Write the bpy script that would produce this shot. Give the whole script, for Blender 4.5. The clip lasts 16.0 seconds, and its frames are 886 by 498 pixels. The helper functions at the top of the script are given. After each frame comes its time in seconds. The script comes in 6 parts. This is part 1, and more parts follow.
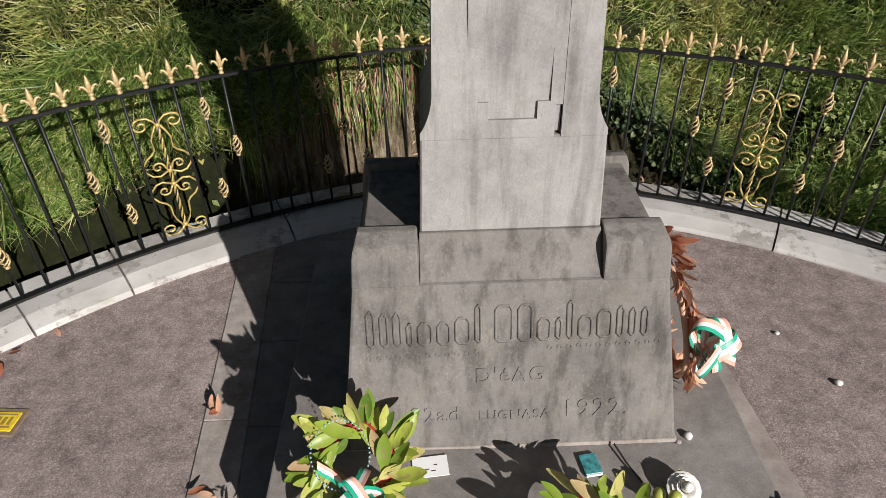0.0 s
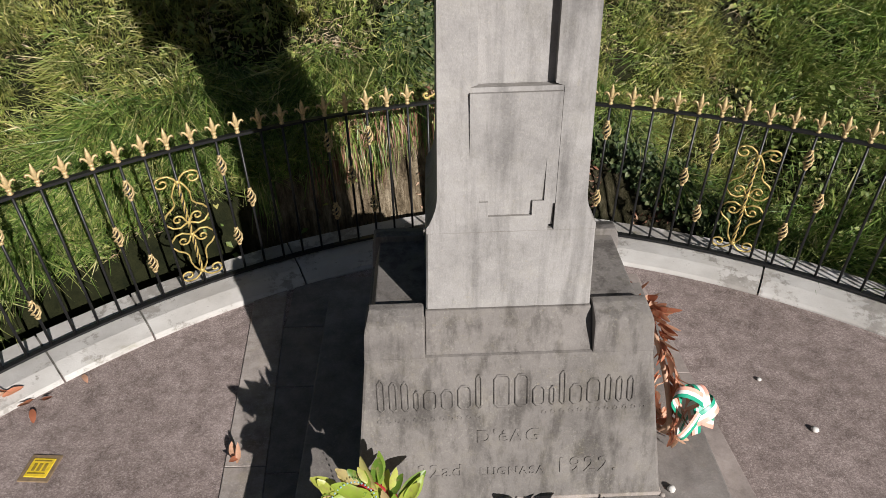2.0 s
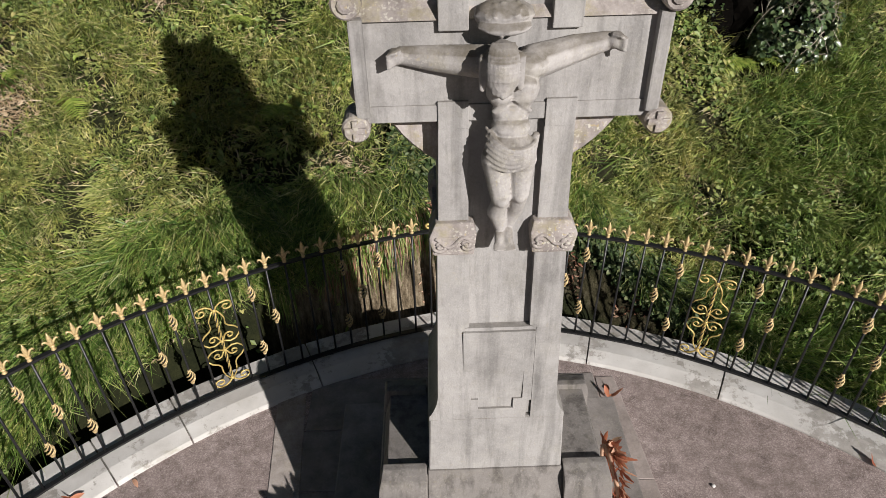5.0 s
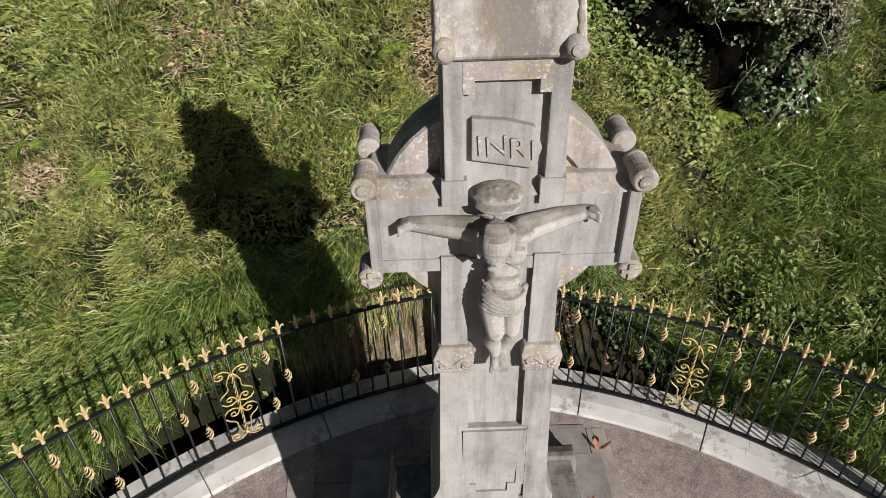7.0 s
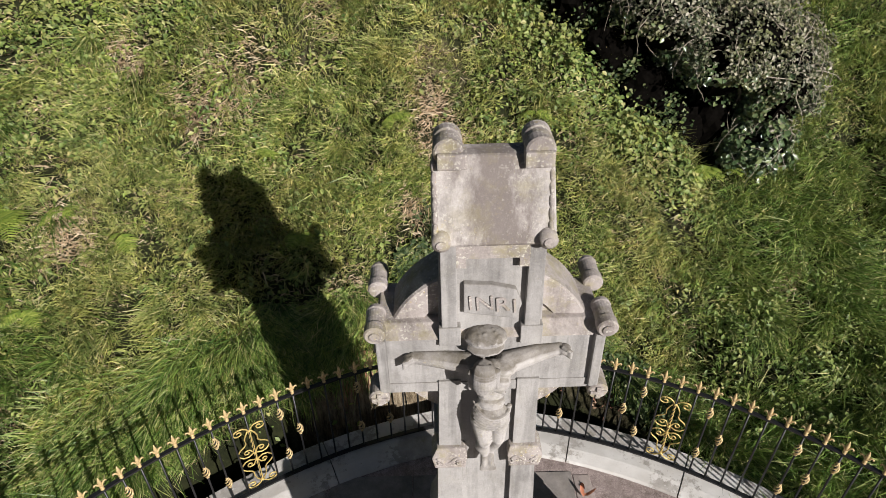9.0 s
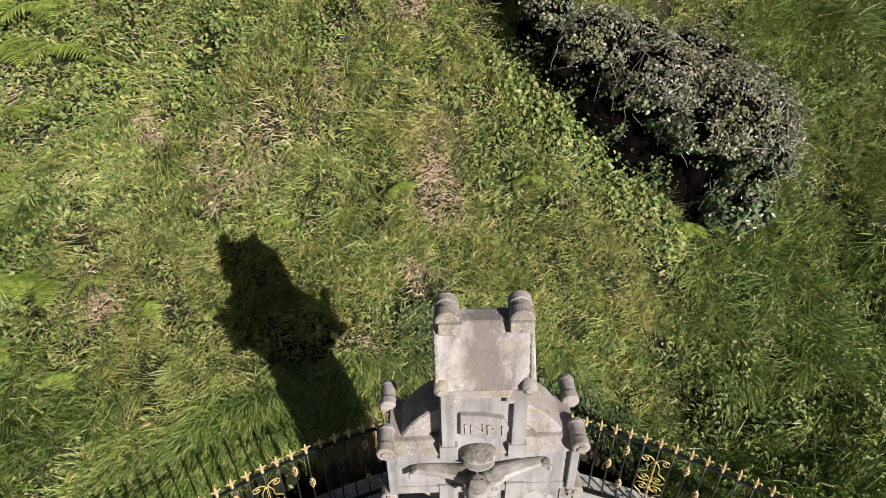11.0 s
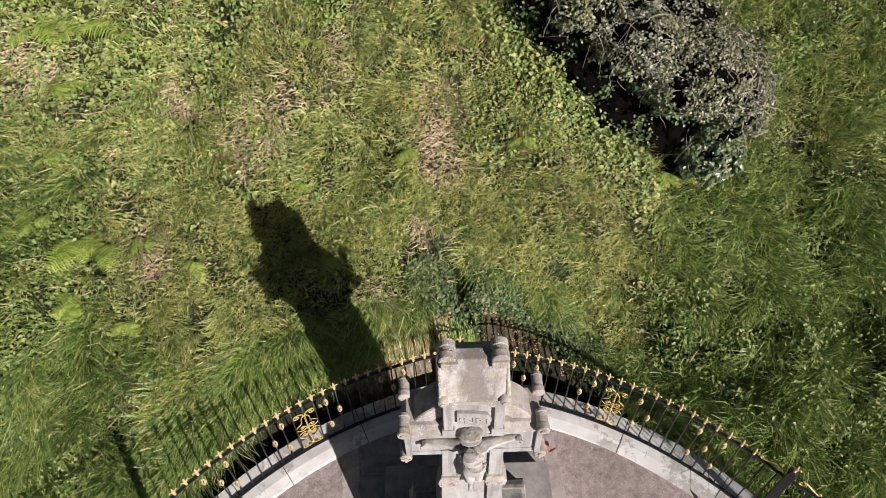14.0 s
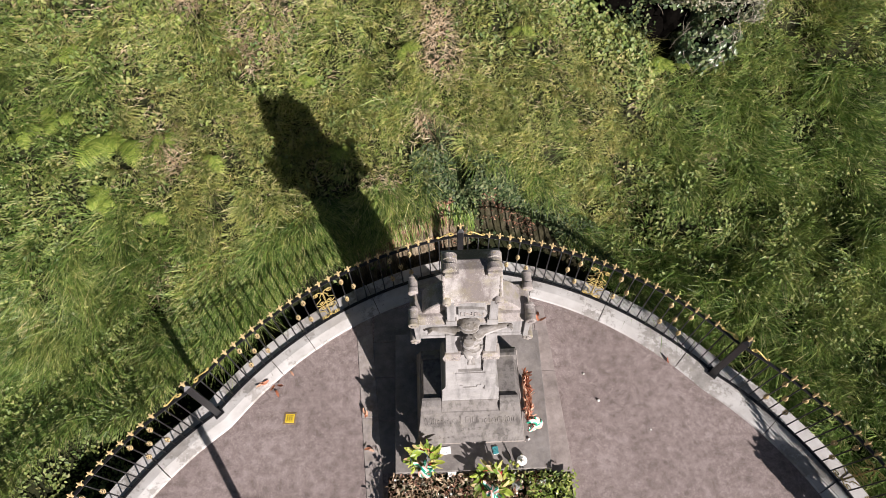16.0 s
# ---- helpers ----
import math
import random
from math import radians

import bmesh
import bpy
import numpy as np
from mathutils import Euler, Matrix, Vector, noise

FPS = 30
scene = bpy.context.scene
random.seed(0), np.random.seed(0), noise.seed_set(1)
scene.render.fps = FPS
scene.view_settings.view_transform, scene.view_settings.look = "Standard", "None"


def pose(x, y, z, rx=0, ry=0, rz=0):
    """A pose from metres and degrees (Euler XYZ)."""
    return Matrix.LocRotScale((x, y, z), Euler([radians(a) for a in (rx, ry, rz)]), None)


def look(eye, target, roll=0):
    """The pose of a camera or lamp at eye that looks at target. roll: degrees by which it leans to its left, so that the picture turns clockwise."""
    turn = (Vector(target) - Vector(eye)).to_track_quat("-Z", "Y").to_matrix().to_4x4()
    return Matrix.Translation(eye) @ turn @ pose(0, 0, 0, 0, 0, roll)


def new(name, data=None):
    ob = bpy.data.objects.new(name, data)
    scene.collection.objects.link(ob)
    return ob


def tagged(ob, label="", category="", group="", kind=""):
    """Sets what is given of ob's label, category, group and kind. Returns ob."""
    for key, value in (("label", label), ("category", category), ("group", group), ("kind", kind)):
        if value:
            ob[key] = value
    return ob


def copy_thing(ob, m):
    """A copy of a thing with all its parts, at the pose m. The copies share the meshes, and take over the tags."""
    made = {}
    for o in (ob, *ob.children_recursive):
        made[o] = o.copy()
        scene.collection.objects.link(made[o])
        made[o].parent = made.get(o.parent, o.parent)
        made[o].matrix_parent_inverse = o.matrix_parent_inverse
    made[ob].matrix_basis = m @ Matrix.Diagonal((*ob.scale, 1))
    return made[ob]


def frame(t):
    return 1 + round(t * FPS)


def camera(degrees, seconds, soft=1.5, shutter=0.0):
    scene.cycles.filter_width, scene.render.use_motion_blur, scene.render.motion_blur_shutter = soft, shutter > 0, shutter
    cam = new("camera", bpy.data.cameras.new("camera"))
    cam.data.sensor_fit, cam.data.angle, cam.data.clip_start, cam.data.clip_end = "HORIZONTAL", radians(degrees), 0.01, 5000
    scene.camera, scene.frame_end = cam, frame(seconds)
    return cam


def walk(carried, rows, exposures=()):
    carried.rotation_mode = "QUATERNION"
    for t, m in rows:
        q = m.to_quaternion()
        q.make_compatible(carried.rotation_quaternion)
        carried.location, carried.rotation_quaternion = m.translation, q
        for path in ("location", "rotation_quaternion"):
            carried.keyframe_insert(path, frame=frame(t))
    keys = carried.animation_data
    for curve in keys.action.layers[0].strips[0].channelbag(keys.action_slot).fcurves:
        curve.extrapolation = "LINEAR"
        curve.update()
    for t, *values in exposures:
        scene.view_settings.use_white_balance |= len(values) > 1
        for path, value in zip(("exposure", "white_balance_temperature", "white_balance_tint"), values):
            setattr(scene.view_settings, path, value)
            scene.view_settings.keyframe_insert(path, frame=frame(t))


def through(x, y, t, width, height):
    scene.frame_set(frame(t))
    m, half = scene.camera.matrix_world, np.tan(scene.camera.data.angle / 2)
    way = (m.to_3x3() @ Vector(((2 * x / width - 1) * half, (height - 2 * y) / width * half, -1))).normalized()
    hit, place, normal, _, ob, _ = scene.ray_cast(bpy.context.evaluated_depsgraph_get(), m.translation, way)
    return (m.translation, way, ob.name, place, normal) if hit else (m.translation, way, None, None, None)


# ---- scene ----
cam = camera(68.2, 16.0, soft=0.8)
PATH = [
    (0, (0.009, -0.043, 2.459), (0.047, 1.573, 1.282), -0.6),
    (0.5, (0.007, -0.03, 2.517), (0.043, 1.585, 1.338), -0.6),
    (1, (0.007, -0.024, 2.586), (0.042, 1.592, 1.408), -0.6),
    (1.5, (0.01, -0.028, 2.703), (0.043, 1.587, 1.523), -0.7),
    (2, (0.0, -0.055, 2.845), (0.035, 1.559, 1.664), -0.7),
    (2.5, (0.0, -0.057, 2.985), (0.036, 1.555, 1.802), -0.6),
    (3, (0.033, -0.05, 3.133), (0.067, 1.561, 1.949), -0.7),
    (3.5, (0.038, -0.033, 3.339), (0.071, 1.577, 2.153), -0.7),
    (4, (0.049, -0.051, 3.52), (0.078, 1.561, 2.337), -0.8),
    (4.5, (0.019, -0.057, 3.718), (0.051, 1.554, 2.533), -0.7),
    (7, (0.005, -0.039, 4.524), (0.042, 1.57, 3.336), -0.6),
    (7.5, (0.005, -0.063, 4.708), (0.04, 1.545, 3.519), -0.6),
    (8, (0.019, -0.072, 4.879), (0.053, 1.537, 3.69), -0.6),
    (8.5, (0.031, -0.069, 5.075), (0.065, 1.536, 3.883), -0.5),
    (9, (0.023, -0.079, 5.277), (0.058, 1.526, 4.083), -0.5),
    (11.5, (0.034, -0.112, 6.379), (0.065, 1.489, 5.181), -0.5),
    (12, (0.022, -0.122, 6.637), (0.053, 1.463, 5.418), -0.5),
    (12.5, (0.022, -0.143, 6.907), (0.052, 1.392, 5.625), -0.5),
    (13, (0.025, -0.147, 7.171), (0.049, 1.329, 5.821), -0.7),
    (13.5, (0.023, -0.148, 7.43), (0.045, 1.257, 6.006), -0.8),
    (14, (0.047, -0.154, 7.659), (0.065, 1.172, 6.161), -1.0),
    (14.5, (0.072, -0.158, 7.89), (0.085, 1.077, 6.317), -1.3),
    (15, (0.073, -0.152, 8.094), (0.085, 0.991, 6.453), -1.3),
    (15.5, (0.065, -0.147, 8.274), (0.072, 0.908, 6.575), -1.7),
    (16, (0.037, -0.129, 8.491), (0.04, 0.82, 6.73), -1.9),
]
walk(cam, [(t, look(eye, target, roll)) for t, eye, target, roll in PATH], [(0.0, 0.45, 6500, 10), (4.5, 0.5, 6500, 10), (8.5, 0.65, 6500, 10), (12.5, 0.88, 6500, 12), (16.0, 0.93, 6500, 15)])

# ---- world, sun, exposure ----
world = bpy.data.worlds.new("sky")
scene.world = world
world.use_nodes = True
wn = world.node_tree
sky = wn.nodes.new("ShaderNodeTexSky")
sky.sky_type = "NISHITA"
sky.sun_disc = False
sky.sun_elevation = radians(27)
sky.sun_rotation = radians(147)
wn.nodes["Background"].inputs["Strength"].default_value = 0.021
wn.links.new(sky.outputs[0], wn.nodes["Background"].inputs["Color"])
SUN_WAY = Vector((-0.487, 0.748, -0.452)).normalized()
sun_data = bpy.data.lights.new("sun", "SUN")
sun_data.energy = 4.5
sun_data.angle = radians(0.5)
sun_data.color = (1.0, 0.955, 0.92)
sun = new("sun", sun_data)
sun.matrix_world = look(Vector((3, -6, 8)), Vector((3, -6, 8)) + SUN_WAY)

# ---- materials ----
def srgb(r, g, b):
    return tuple(((c / 255) / 12.92 if c < 10 else ((c / 255 + 0.055) / 1.055) ** 2.4) for c in (r, g, b))


class Mat:
    """A small node builder round one Principled material."""
    def __init__(self, name, rough=0.8, metal=0.0, spec=0.4):
        self.m = bpy.data.materials.new(name)
        self.m.use_nodes = True
        self.n = self.m.node_tree
        self.b = self.n.nodes["Principled BSDF"]
        self.b.inputs["Roughness"].default_value = rough
        self.b.inputs["Metallic"].default_value = metal
        self.b.inputs["Specular IOR Level"].default_value = spec
        self.pos = self.n.nodes.new("ShaderNodeNewGeometry")

    def link(self, a, b):
        self.n.links.new(a, b)

    def noise(self, scale, detail=4.0, rough=0.6, stretch=(1, 1, 1)):
        mp = self.n.nodes.new("ShaderNodeMapping")
        mp.inputs["Scale"].default_value = stretch
        self.link(self.pos.outputs["Position"], mp.inputs["Vector"])
        t = self.n.nodes.new("ShaderNodeTexNoise")
        t.inputs["Scale"].default_value = scale
        t.inputs["Detail"].default_value = detail
        t.inputs["Roughness"].default_value = rough
        self.link(mp.outputs[0], t.inputs["Vector"])
        return t.outputs["Fac"]

    def speckle(self, scale):
        t = self.n.nodes.new("ShaderNodeTexVoronoi")
        t.inputs["Scale"].default_value = scale
        self.link(self.pos.outputs["Position"], t.inputs["Vector"])
        sep = self.n.nodes.new("ShaderNodeSeparateColor")
        self.link(t.outputs["Color"], sep.inputs[0])
        return sep.outputs[0]

    def ramp(self, fac, stops):
        r = self.n.nodes.new("ShaderNodeValToRGB")
        e = r.color_ramp.elements
        while len(e) < len(stops):
            e.new(0.5)
        for el, (p, c) in zip(e, stops):
            el.position, el.color = p, (*c, 1)
        self.link(fac, r.inputs[0])
        return r.outputs[0]

    def mix(self, fac, a, b, mode="MIX"):
        x = self.n.nodes.new("ShaderNodeMix")
        x.data_type, x.blend_type = "RGBA", mode
        for sock, v in ((x.inputs[0], fac), (x.inputs[6], a), (x.inputs[7], b)):
            if isinstance(v, (int, float)):
                sock.default_value = v
            elif isinstance(v, tuple):
                sock.default_value = (*v, 1)
            else:
                self.link(v, sock)
        return x.outputs[2]

    def math(self, op, a, b=0.0, clamp=False):
        x = self.n.nodes.new("ShaderNodeMath")
        x.operation, x.use_clamp = op, clamp
        for sock, v in ((x.inputs[0], a), (x.inputs[1], b)):
            if isinstance(v, (int, float)):
                sock.default_value = v
            else:
                self.link(v, sock)
        return x.outputs[0]

    def color(self, c):
        if isinstance(c, tuple):
            self.b.inputs["Base Color"].default_value = (*c, 1)
        else:
            self.link(c, self.b.inputs["Base Color"])
        return self

    def bump(self, fac, strength=0.3, distance=0.01):
        bp = self.n.nodes.new("ShaderNodeBump")
        bp.inputs["Strength"].default_value = strength
        bp.inputs["Distance"].default_value = distance
        self.link(fac, bp.inputs["Height"])
        self.link(bp.outputs[0], self.b.inputs["Normal"])
        return self

    def up(self):
        sep = self.n.nodes.new("ShaderNodeSeparateXYZ")
        self.link(self.pos.outputs["Normal"], sep.inputs[0])
        return sep.outputs[2]


def stone_mat(name, dark, light, lichen=0.0, top=0.0, streak=0.35, grain=170.0, stain=0.0):
    m = Mat(name, 0.88, spec=0.25)
    c = m.ramp(m.noise(5.0, 7, 0.7), [(0.32, dark), (0.68, light)])
    c = m.mix(streak, c, m.ramp(m.noise(15.0, 4, 0.6, (1, 1, 0.07)), [(0.36, tuple(v * 0.55 for v in dark)), (0.52, light)]))
    c = m.mix(streak, c, m.ramp(m.noise(34.0, 5, 0.7, (1, 1, 0.16)), [(0.34, (0.6, 0.59, 0.58)), (0.46, (1.0, 1.0, 1.0))]), "MULTIPLY")
    c = m.mix(0.8, c, m.ramp(m.noise(2.3, 7, 0.72), [(0.36, (0.64, 0.63, 0.62)), (0.5, (0.97, 0.96, 0.95)), (0.64, (1.14, 1.13, 1.12))]), "MULTIPLY")
    c = m.mix(m.ramp(m.noise(62.0, 4, 0.7), [(0.64, (0, 0, 0)), (0.74, (0.25,) * 3)]), c, tuple(v * 0.45 for v in dark))
    c = m.mix(0.07, c, m.ramp(m.speckle(grain), [(0.0, tuple(v * 0.55 for v in dark)), (1.0, tuple(min(1, v * 1.35) for v in light))]))
    if stain:
        # a broad dark run of damp down the middle of the stone, ragged at its edges
        sep = m.n.nodes.new("ShaderNodeSeparateXYZ")
        m.link(m.pos.outputs["Position"], sep.inputs[0])
        off = m.math("ABSOLUTE", m.math("SUBTRACT", sep.outputs[0], 0.262))
        edge = m.math("ADD", off, m.math("MULTIPLY", m.math("SUBTRACT", m.noise(10.0, 5, 0.7, (1, 1, 0.35)), 0.5), 0.4))
        c = m.mix(m.math("MULTIPLY", m.ramp(edge, [(0.07, (1, 1, 1)), (0.17, (0, 0, 0))]), stain), c, (0.13, 0.108, 0.10))
    if lichen:
        patch = m.ramp(m.noise(3.4, 4, 0.6), [(0.40, (0.15,) * 3), (0.62, (1, 1, 1))])
        spots = m.math("MULTIPLY", m.ramp(m.noise(78.0, 3, 0.65), [(0.56, (0, 0, 0)), (0.63, (1, 1, 1))]), patch)
        c = m.mix(m.math("MULTIPLY", spots, lichen), c, (0.60, 0.58, 0.50))
        gold = m.ramp(m.noise(55.0, 3, 0.65), [(0.63, (0, 0, 0)), (0.68, (1, 1, 1))])
        c = m.mix(m.math("MULTIPLY", m.math("MULTIPLY", gold, patch), lichen * 0.8), c, (0.42, 0.33, 0.12))
        c = m.mix(m.math("MULTIPLY", m.ramp(m.noise(9.0, 5, 0.7), [(0.5, (0, 0, 0)), (0.68, (1, 1, 1))]), lichen * 0.6), c, (0.26, 0.23, 0.10))
    if top:
        f = m.math("MULTIPLY", m.ramp(m.up(), [(0.12, (0, 0, 0)), (0.5, (1, 1, 1))]), m.ramp(m.noise(11.0, 5, 0.7), [(0.3, (0.35,) * 3), (0.62, (1, 1, 1))]))
        c = m.mix(m.math("MULTIPLY", f, top), c, (0.095, 0.080, 0.058))
    m.color(c)
    m.bump(m.math("ADD", m.noise(130.0, 3, 0.7), m.math("MULTIPLY", m.noise(18.0, 4, 0.6), 1.6)), 0.24, 0.006)
    return m.m


STONE = stone_mat("pale limestone", (0.224, 0.216, 0.209), (0.362, 0.351, 0.342), 0.10, 0.5, 0.42)
STONE_WORN = stone_mat("weathered limestone", (0.20, 0.172, 0.160), (0.43, 0.392, 0.375), 0.9, 0.2, 0.35)
STONE_CAP = stone_mat("stained cap stone", (0.29, 0.262, 0.245), (0.56, 0.53, 0.51), 0.45, 0.1, 0.3, 170.0, 0.85)
STONE_BASE = stone_mat("grey base stone", (0.10, 0.091, 0.085), (0.225, 0.21, 0.199), 0.12, 0.1, 0.5)
STONE_SLAB = stone_mat("dark slab stone", (0.165, 0.150, 0.139), (0.30, 0.275, 0.258), 0.10, 0.0, 0.1)
FLAG_DIRTY = stone_mat("dirty concrete band", (0.21, 0.178, 0.163), (0.38, 0.328, 0.305), 0.1, 0.0, 0.1, 120.0)
STONE_CUT = stone_mat("cut lettering stone", (0.12, 0.113, 0.10), (0.18, 0.17, 0.155), 0.0, 0.0, 0.1)


def kerb_mat():
    """Grey kerb stone under old whitewash that flakes off in patches."""
    m = Mat("kerb stone with flaking whitewash", 0.85, spec=0.25)
    raw = m.ramp(m.noise(7.0, 7, 0.7), [(0.3, (0.19, 0.175, 0.155)), (0.7, (0.40, 0.375, 0.345))])
    wash = m.ramp(m.noise(3.0, 5, 0.6), [(0.3, (0.42, 0.40, 0.375)), (0.7, (0.60, 0.585, 0.56))])
    edge = m.math("ADD", m.noise(2.2, 3, 0.5), m.math("MULTIPLY", m.noise(19.0, 6, 0.7), 0.55))
    c = m.mix(m.ramp(edge, [(0.70, (0.12,) * 3), (0.76, (0.92,) * 3)]), raw, wash)
    c = m.mix(m.ramp(m.noise(34.0, 4, 0.7), [(0.66, (0, 0, 0)), (0.74, (0.7,) * 3)]), c, (0.12, 0.10, 0.075))
    c = m.mix(m.ramp(m.noise(5.0, 5, 0.7, (1, 1, 3)), [(0.62, (0, 0, 0)), (0.78, (0.5,) * 3)]), c, (0.22, 0.20, 0.10))
    m.color(c)
    m.bump(m.math("ADD", edge, m.noise(110.0, 3, 0.7)), 0.5, 0.008)
    return m.m


STONE_KERB = kerb_mat()
STONE_FLAG = stone_mat("concrete flag", (0.20, 0.172, 0.155), (0.46, 0.412, 0.382), 0.3, 0.0, 0.1, 120.0)
FIGURE = stone_mat("carved figure stone", (0.27, 0.255, 0.247), (0.42, 0.402, 0.39), 0.3, 0.85, 0.25)


def paving_mat():
    m = Mat("exposed aggregate paving", 0.9, spec=0.3)
    big = m.ramp(m.noise(1.1, 7, 0.72), [(0.34, (0.20, 0.155, 0.142)), (0.52, (0.32, 0.258, 0.242)), (0.68, (0.46, 0.382, 0.365))])
    peb = m.ramp(m.speckle(170.0), [(0.0, (0.11, 0.088, 0.078)), (0.45, (0.27, 0.224, 0.205)), (0.85, (0.42, 0.36, 0.335)), (1.0, (0.60, 0.54, 0.50))])
    c = m.mix(0.45, big, peb)
    c = m.mix(0.8, c, m.ramp(m.noise(9.0, 7, 0.78), [(0.36, (0.50, 0.47, 0.46)), (0.58, (1.08, 1.06, 1.06))]), "MULTIPLY")
    c = m.mix(m.ramp(m.noise(2.2, 6, 0.75), [(0.52, (0, 0, 0)), (0.74, (0.65,) * 3)]), c, (0.115, 0.088, 0.072))
    c = m.mix(m.ramp(m.noise(75.0, 3, 0.6), [(0.70, (0, 0, 0)), (0.76, (0.7,) * 3)]), c, (0.06, 0.045, 0.035))
    m.color(c)
    m.bump(m.math("ADD", m.speckle(170.0), m.noise(60.0, 3, 0.6)), 0.5, 0.006)
    return m.m


PAVING = paving_mat()


def soil_mat():
    m = Mat("soil under grass with painted gap shade", 0.95, spec=0.1)
    # near-black soil: shade of the gaps and trench is put into the colour
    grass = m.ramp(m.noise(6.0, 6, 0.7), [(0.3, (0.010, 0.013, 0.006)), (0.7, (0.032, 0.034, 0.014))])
    earth = m.ramp(m.noise(13.0, 7, 0.75, (1, 1, 0.16)), [(0.36, (0.03, 0.023, 0.014)), (0.5, (0.17, 0.132, 0.086)), (0.66, (0.42, 0.35, 0.25))])
    sep = m.n.nodes.new("ShaderNodeSeparateXYZ")
    m.link(m.pos.outputs["Position"], sep.inputs[0])
    # lighter earth only near the ring's top; trench walls elsewhere stay near-black
    cut = m.ramp(m.math("ADD", m.math("MULTIPLY", sep.outputs[0], 0.25), 0.5), [(0.14, (0, 0, 0)), (0.22, (1, 1, 1)), (0.56, (1, 1, 1)), (0.64, (0.2,) * 3)])
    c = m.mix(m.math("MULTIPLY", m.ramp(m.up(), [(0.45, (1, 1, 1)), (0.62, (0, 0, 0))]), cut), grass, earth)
    m.color(c)
    m.bump(m.noise(30.0, 6, 0.75), 0.9, 0.04)
    return m.m


SOIL = soil_mat()


def plant_mat(name, stops, patch=None, patch_amount=0.0, through=0.35, rough=0.55, spec=0.3, patch_scale=1.3, single=False, clump=0.0):
    """Leaves and blades: each its own tone, patches over the ground, light coming through."""
    m = Mat(name, rough, spec=spec)
    pick = m.n.nodes.new("ShaderNodeObjectInfo").outputs["Random"] if single else m.pos.outputs["Random Per Island"]
    c = m.ramp(pick, stops)
    if single:
        c = m.mix(m.ramp(m.noise(38.0, 4, 0.6), [(0.52, (0, 0, 0)), (0.72, (0.6,) * 3)]), c, (0.36, 0.24, 0.13))
    if patch:
        f = m.math("MULTIPLY", m.ramp(m.noise(patch_scale, 4, 0.65), [(0.46, (0, 0, 0)), (0.64, (1, 1, 1))]), patch_amount)
        c = m.mix(f, c, patch)
    # two noises paint shaded gaps and bright clumps into the blade colour
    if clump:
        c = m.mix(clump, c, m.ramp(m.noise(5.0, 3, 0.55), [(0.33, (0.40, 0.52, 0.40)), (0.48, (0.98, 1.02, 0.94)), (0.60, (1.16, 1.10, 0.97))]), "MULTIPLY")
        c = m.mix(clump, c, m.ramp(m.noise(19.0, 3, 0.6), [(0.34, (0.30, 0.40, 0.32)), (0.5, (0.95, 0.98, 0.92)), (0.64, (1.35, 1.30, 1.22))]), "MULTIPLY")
    m.color(c)
    tr = m.n.nodes.new("ShaderNodeBsdfTranslucent")
    m.link(c, tr.inputs["Color"])
    mx = m.n.nodes.new("ShaderNodeMixShader")
    mx.inputs[0].default_value = through
    m.link(m.b.outputs[0], mx.inputs[1])
    m.link(tr.outputs[0], mx.inputs[2])
    m.link(mx.outputs[0], m.n.nodes["Material Output"].inputs["Surface"])
    return m.m


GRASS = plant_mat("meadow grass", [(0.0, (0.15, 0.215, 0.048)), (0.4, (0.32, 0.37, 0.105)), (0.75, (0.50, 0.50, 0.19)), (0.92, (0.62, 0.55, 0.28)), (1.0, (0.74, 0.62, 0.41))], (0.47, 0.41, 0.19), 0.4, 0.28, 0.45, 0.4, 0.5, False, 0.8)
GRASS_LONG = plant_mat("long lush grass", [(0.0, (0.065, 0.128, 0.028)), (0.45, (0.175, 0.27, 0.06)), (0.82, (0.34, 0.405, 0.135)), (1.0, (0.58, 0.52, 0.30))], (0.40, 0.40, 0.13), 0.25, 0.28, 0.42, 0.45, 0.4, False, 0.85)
STRAW = plant_mat("dry straw grass", [(0.0, (0.38, 0.26, 0.16)), (0.6, (0.64, 0.49, 0.33)), (1.0, (0.80, 0.68, 0.50))], None, 0, 0.25)
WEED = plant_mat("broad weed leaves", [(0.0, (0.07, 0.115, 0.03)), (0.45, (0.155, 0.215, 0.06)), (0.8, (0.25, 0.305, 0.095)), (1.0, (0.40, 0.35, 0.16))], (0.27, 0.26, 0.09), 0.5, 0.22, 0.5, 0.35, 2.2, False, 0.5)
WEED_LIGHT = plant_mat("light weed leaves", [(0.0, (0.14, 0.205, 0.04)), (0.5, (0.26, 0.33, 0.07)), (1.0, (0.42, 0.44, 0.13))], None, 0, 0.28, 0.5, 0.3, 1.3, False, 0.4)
IVY = plant_mat("dark bush leaves", [(0.0, (0.022, 0.034, 0.016)), (0.4, (0.075, 0.088, 0.044)), (0.75, (0.19, 0.178, 0.118)), (1.0, (0.40, 0.365, 0.30))], (0.22, 0.22, 0.07), 0.35, 0.12, 0.5, 0.35, 1.6)
IVY_BROAD = plant_mat("broad ivy leaves", [(0.0, (0.03, 0.055, 0.02)), (0.5, (0.07, 0.11, 0.045)), (1.0, (0.19, 0.23, 0.10))], None, 0, 0.1, 0.3, 0.6)
IVY_DARK = plant_mat("dark ivy leaves", [(0.0, (0.02, 0.036, 0.014)), (0.6, (0.065, 0.10, 0.035)), (1.0, (0.20, 0.22, 0.10))], None, 0, 0.15, 0.5, 0.25)
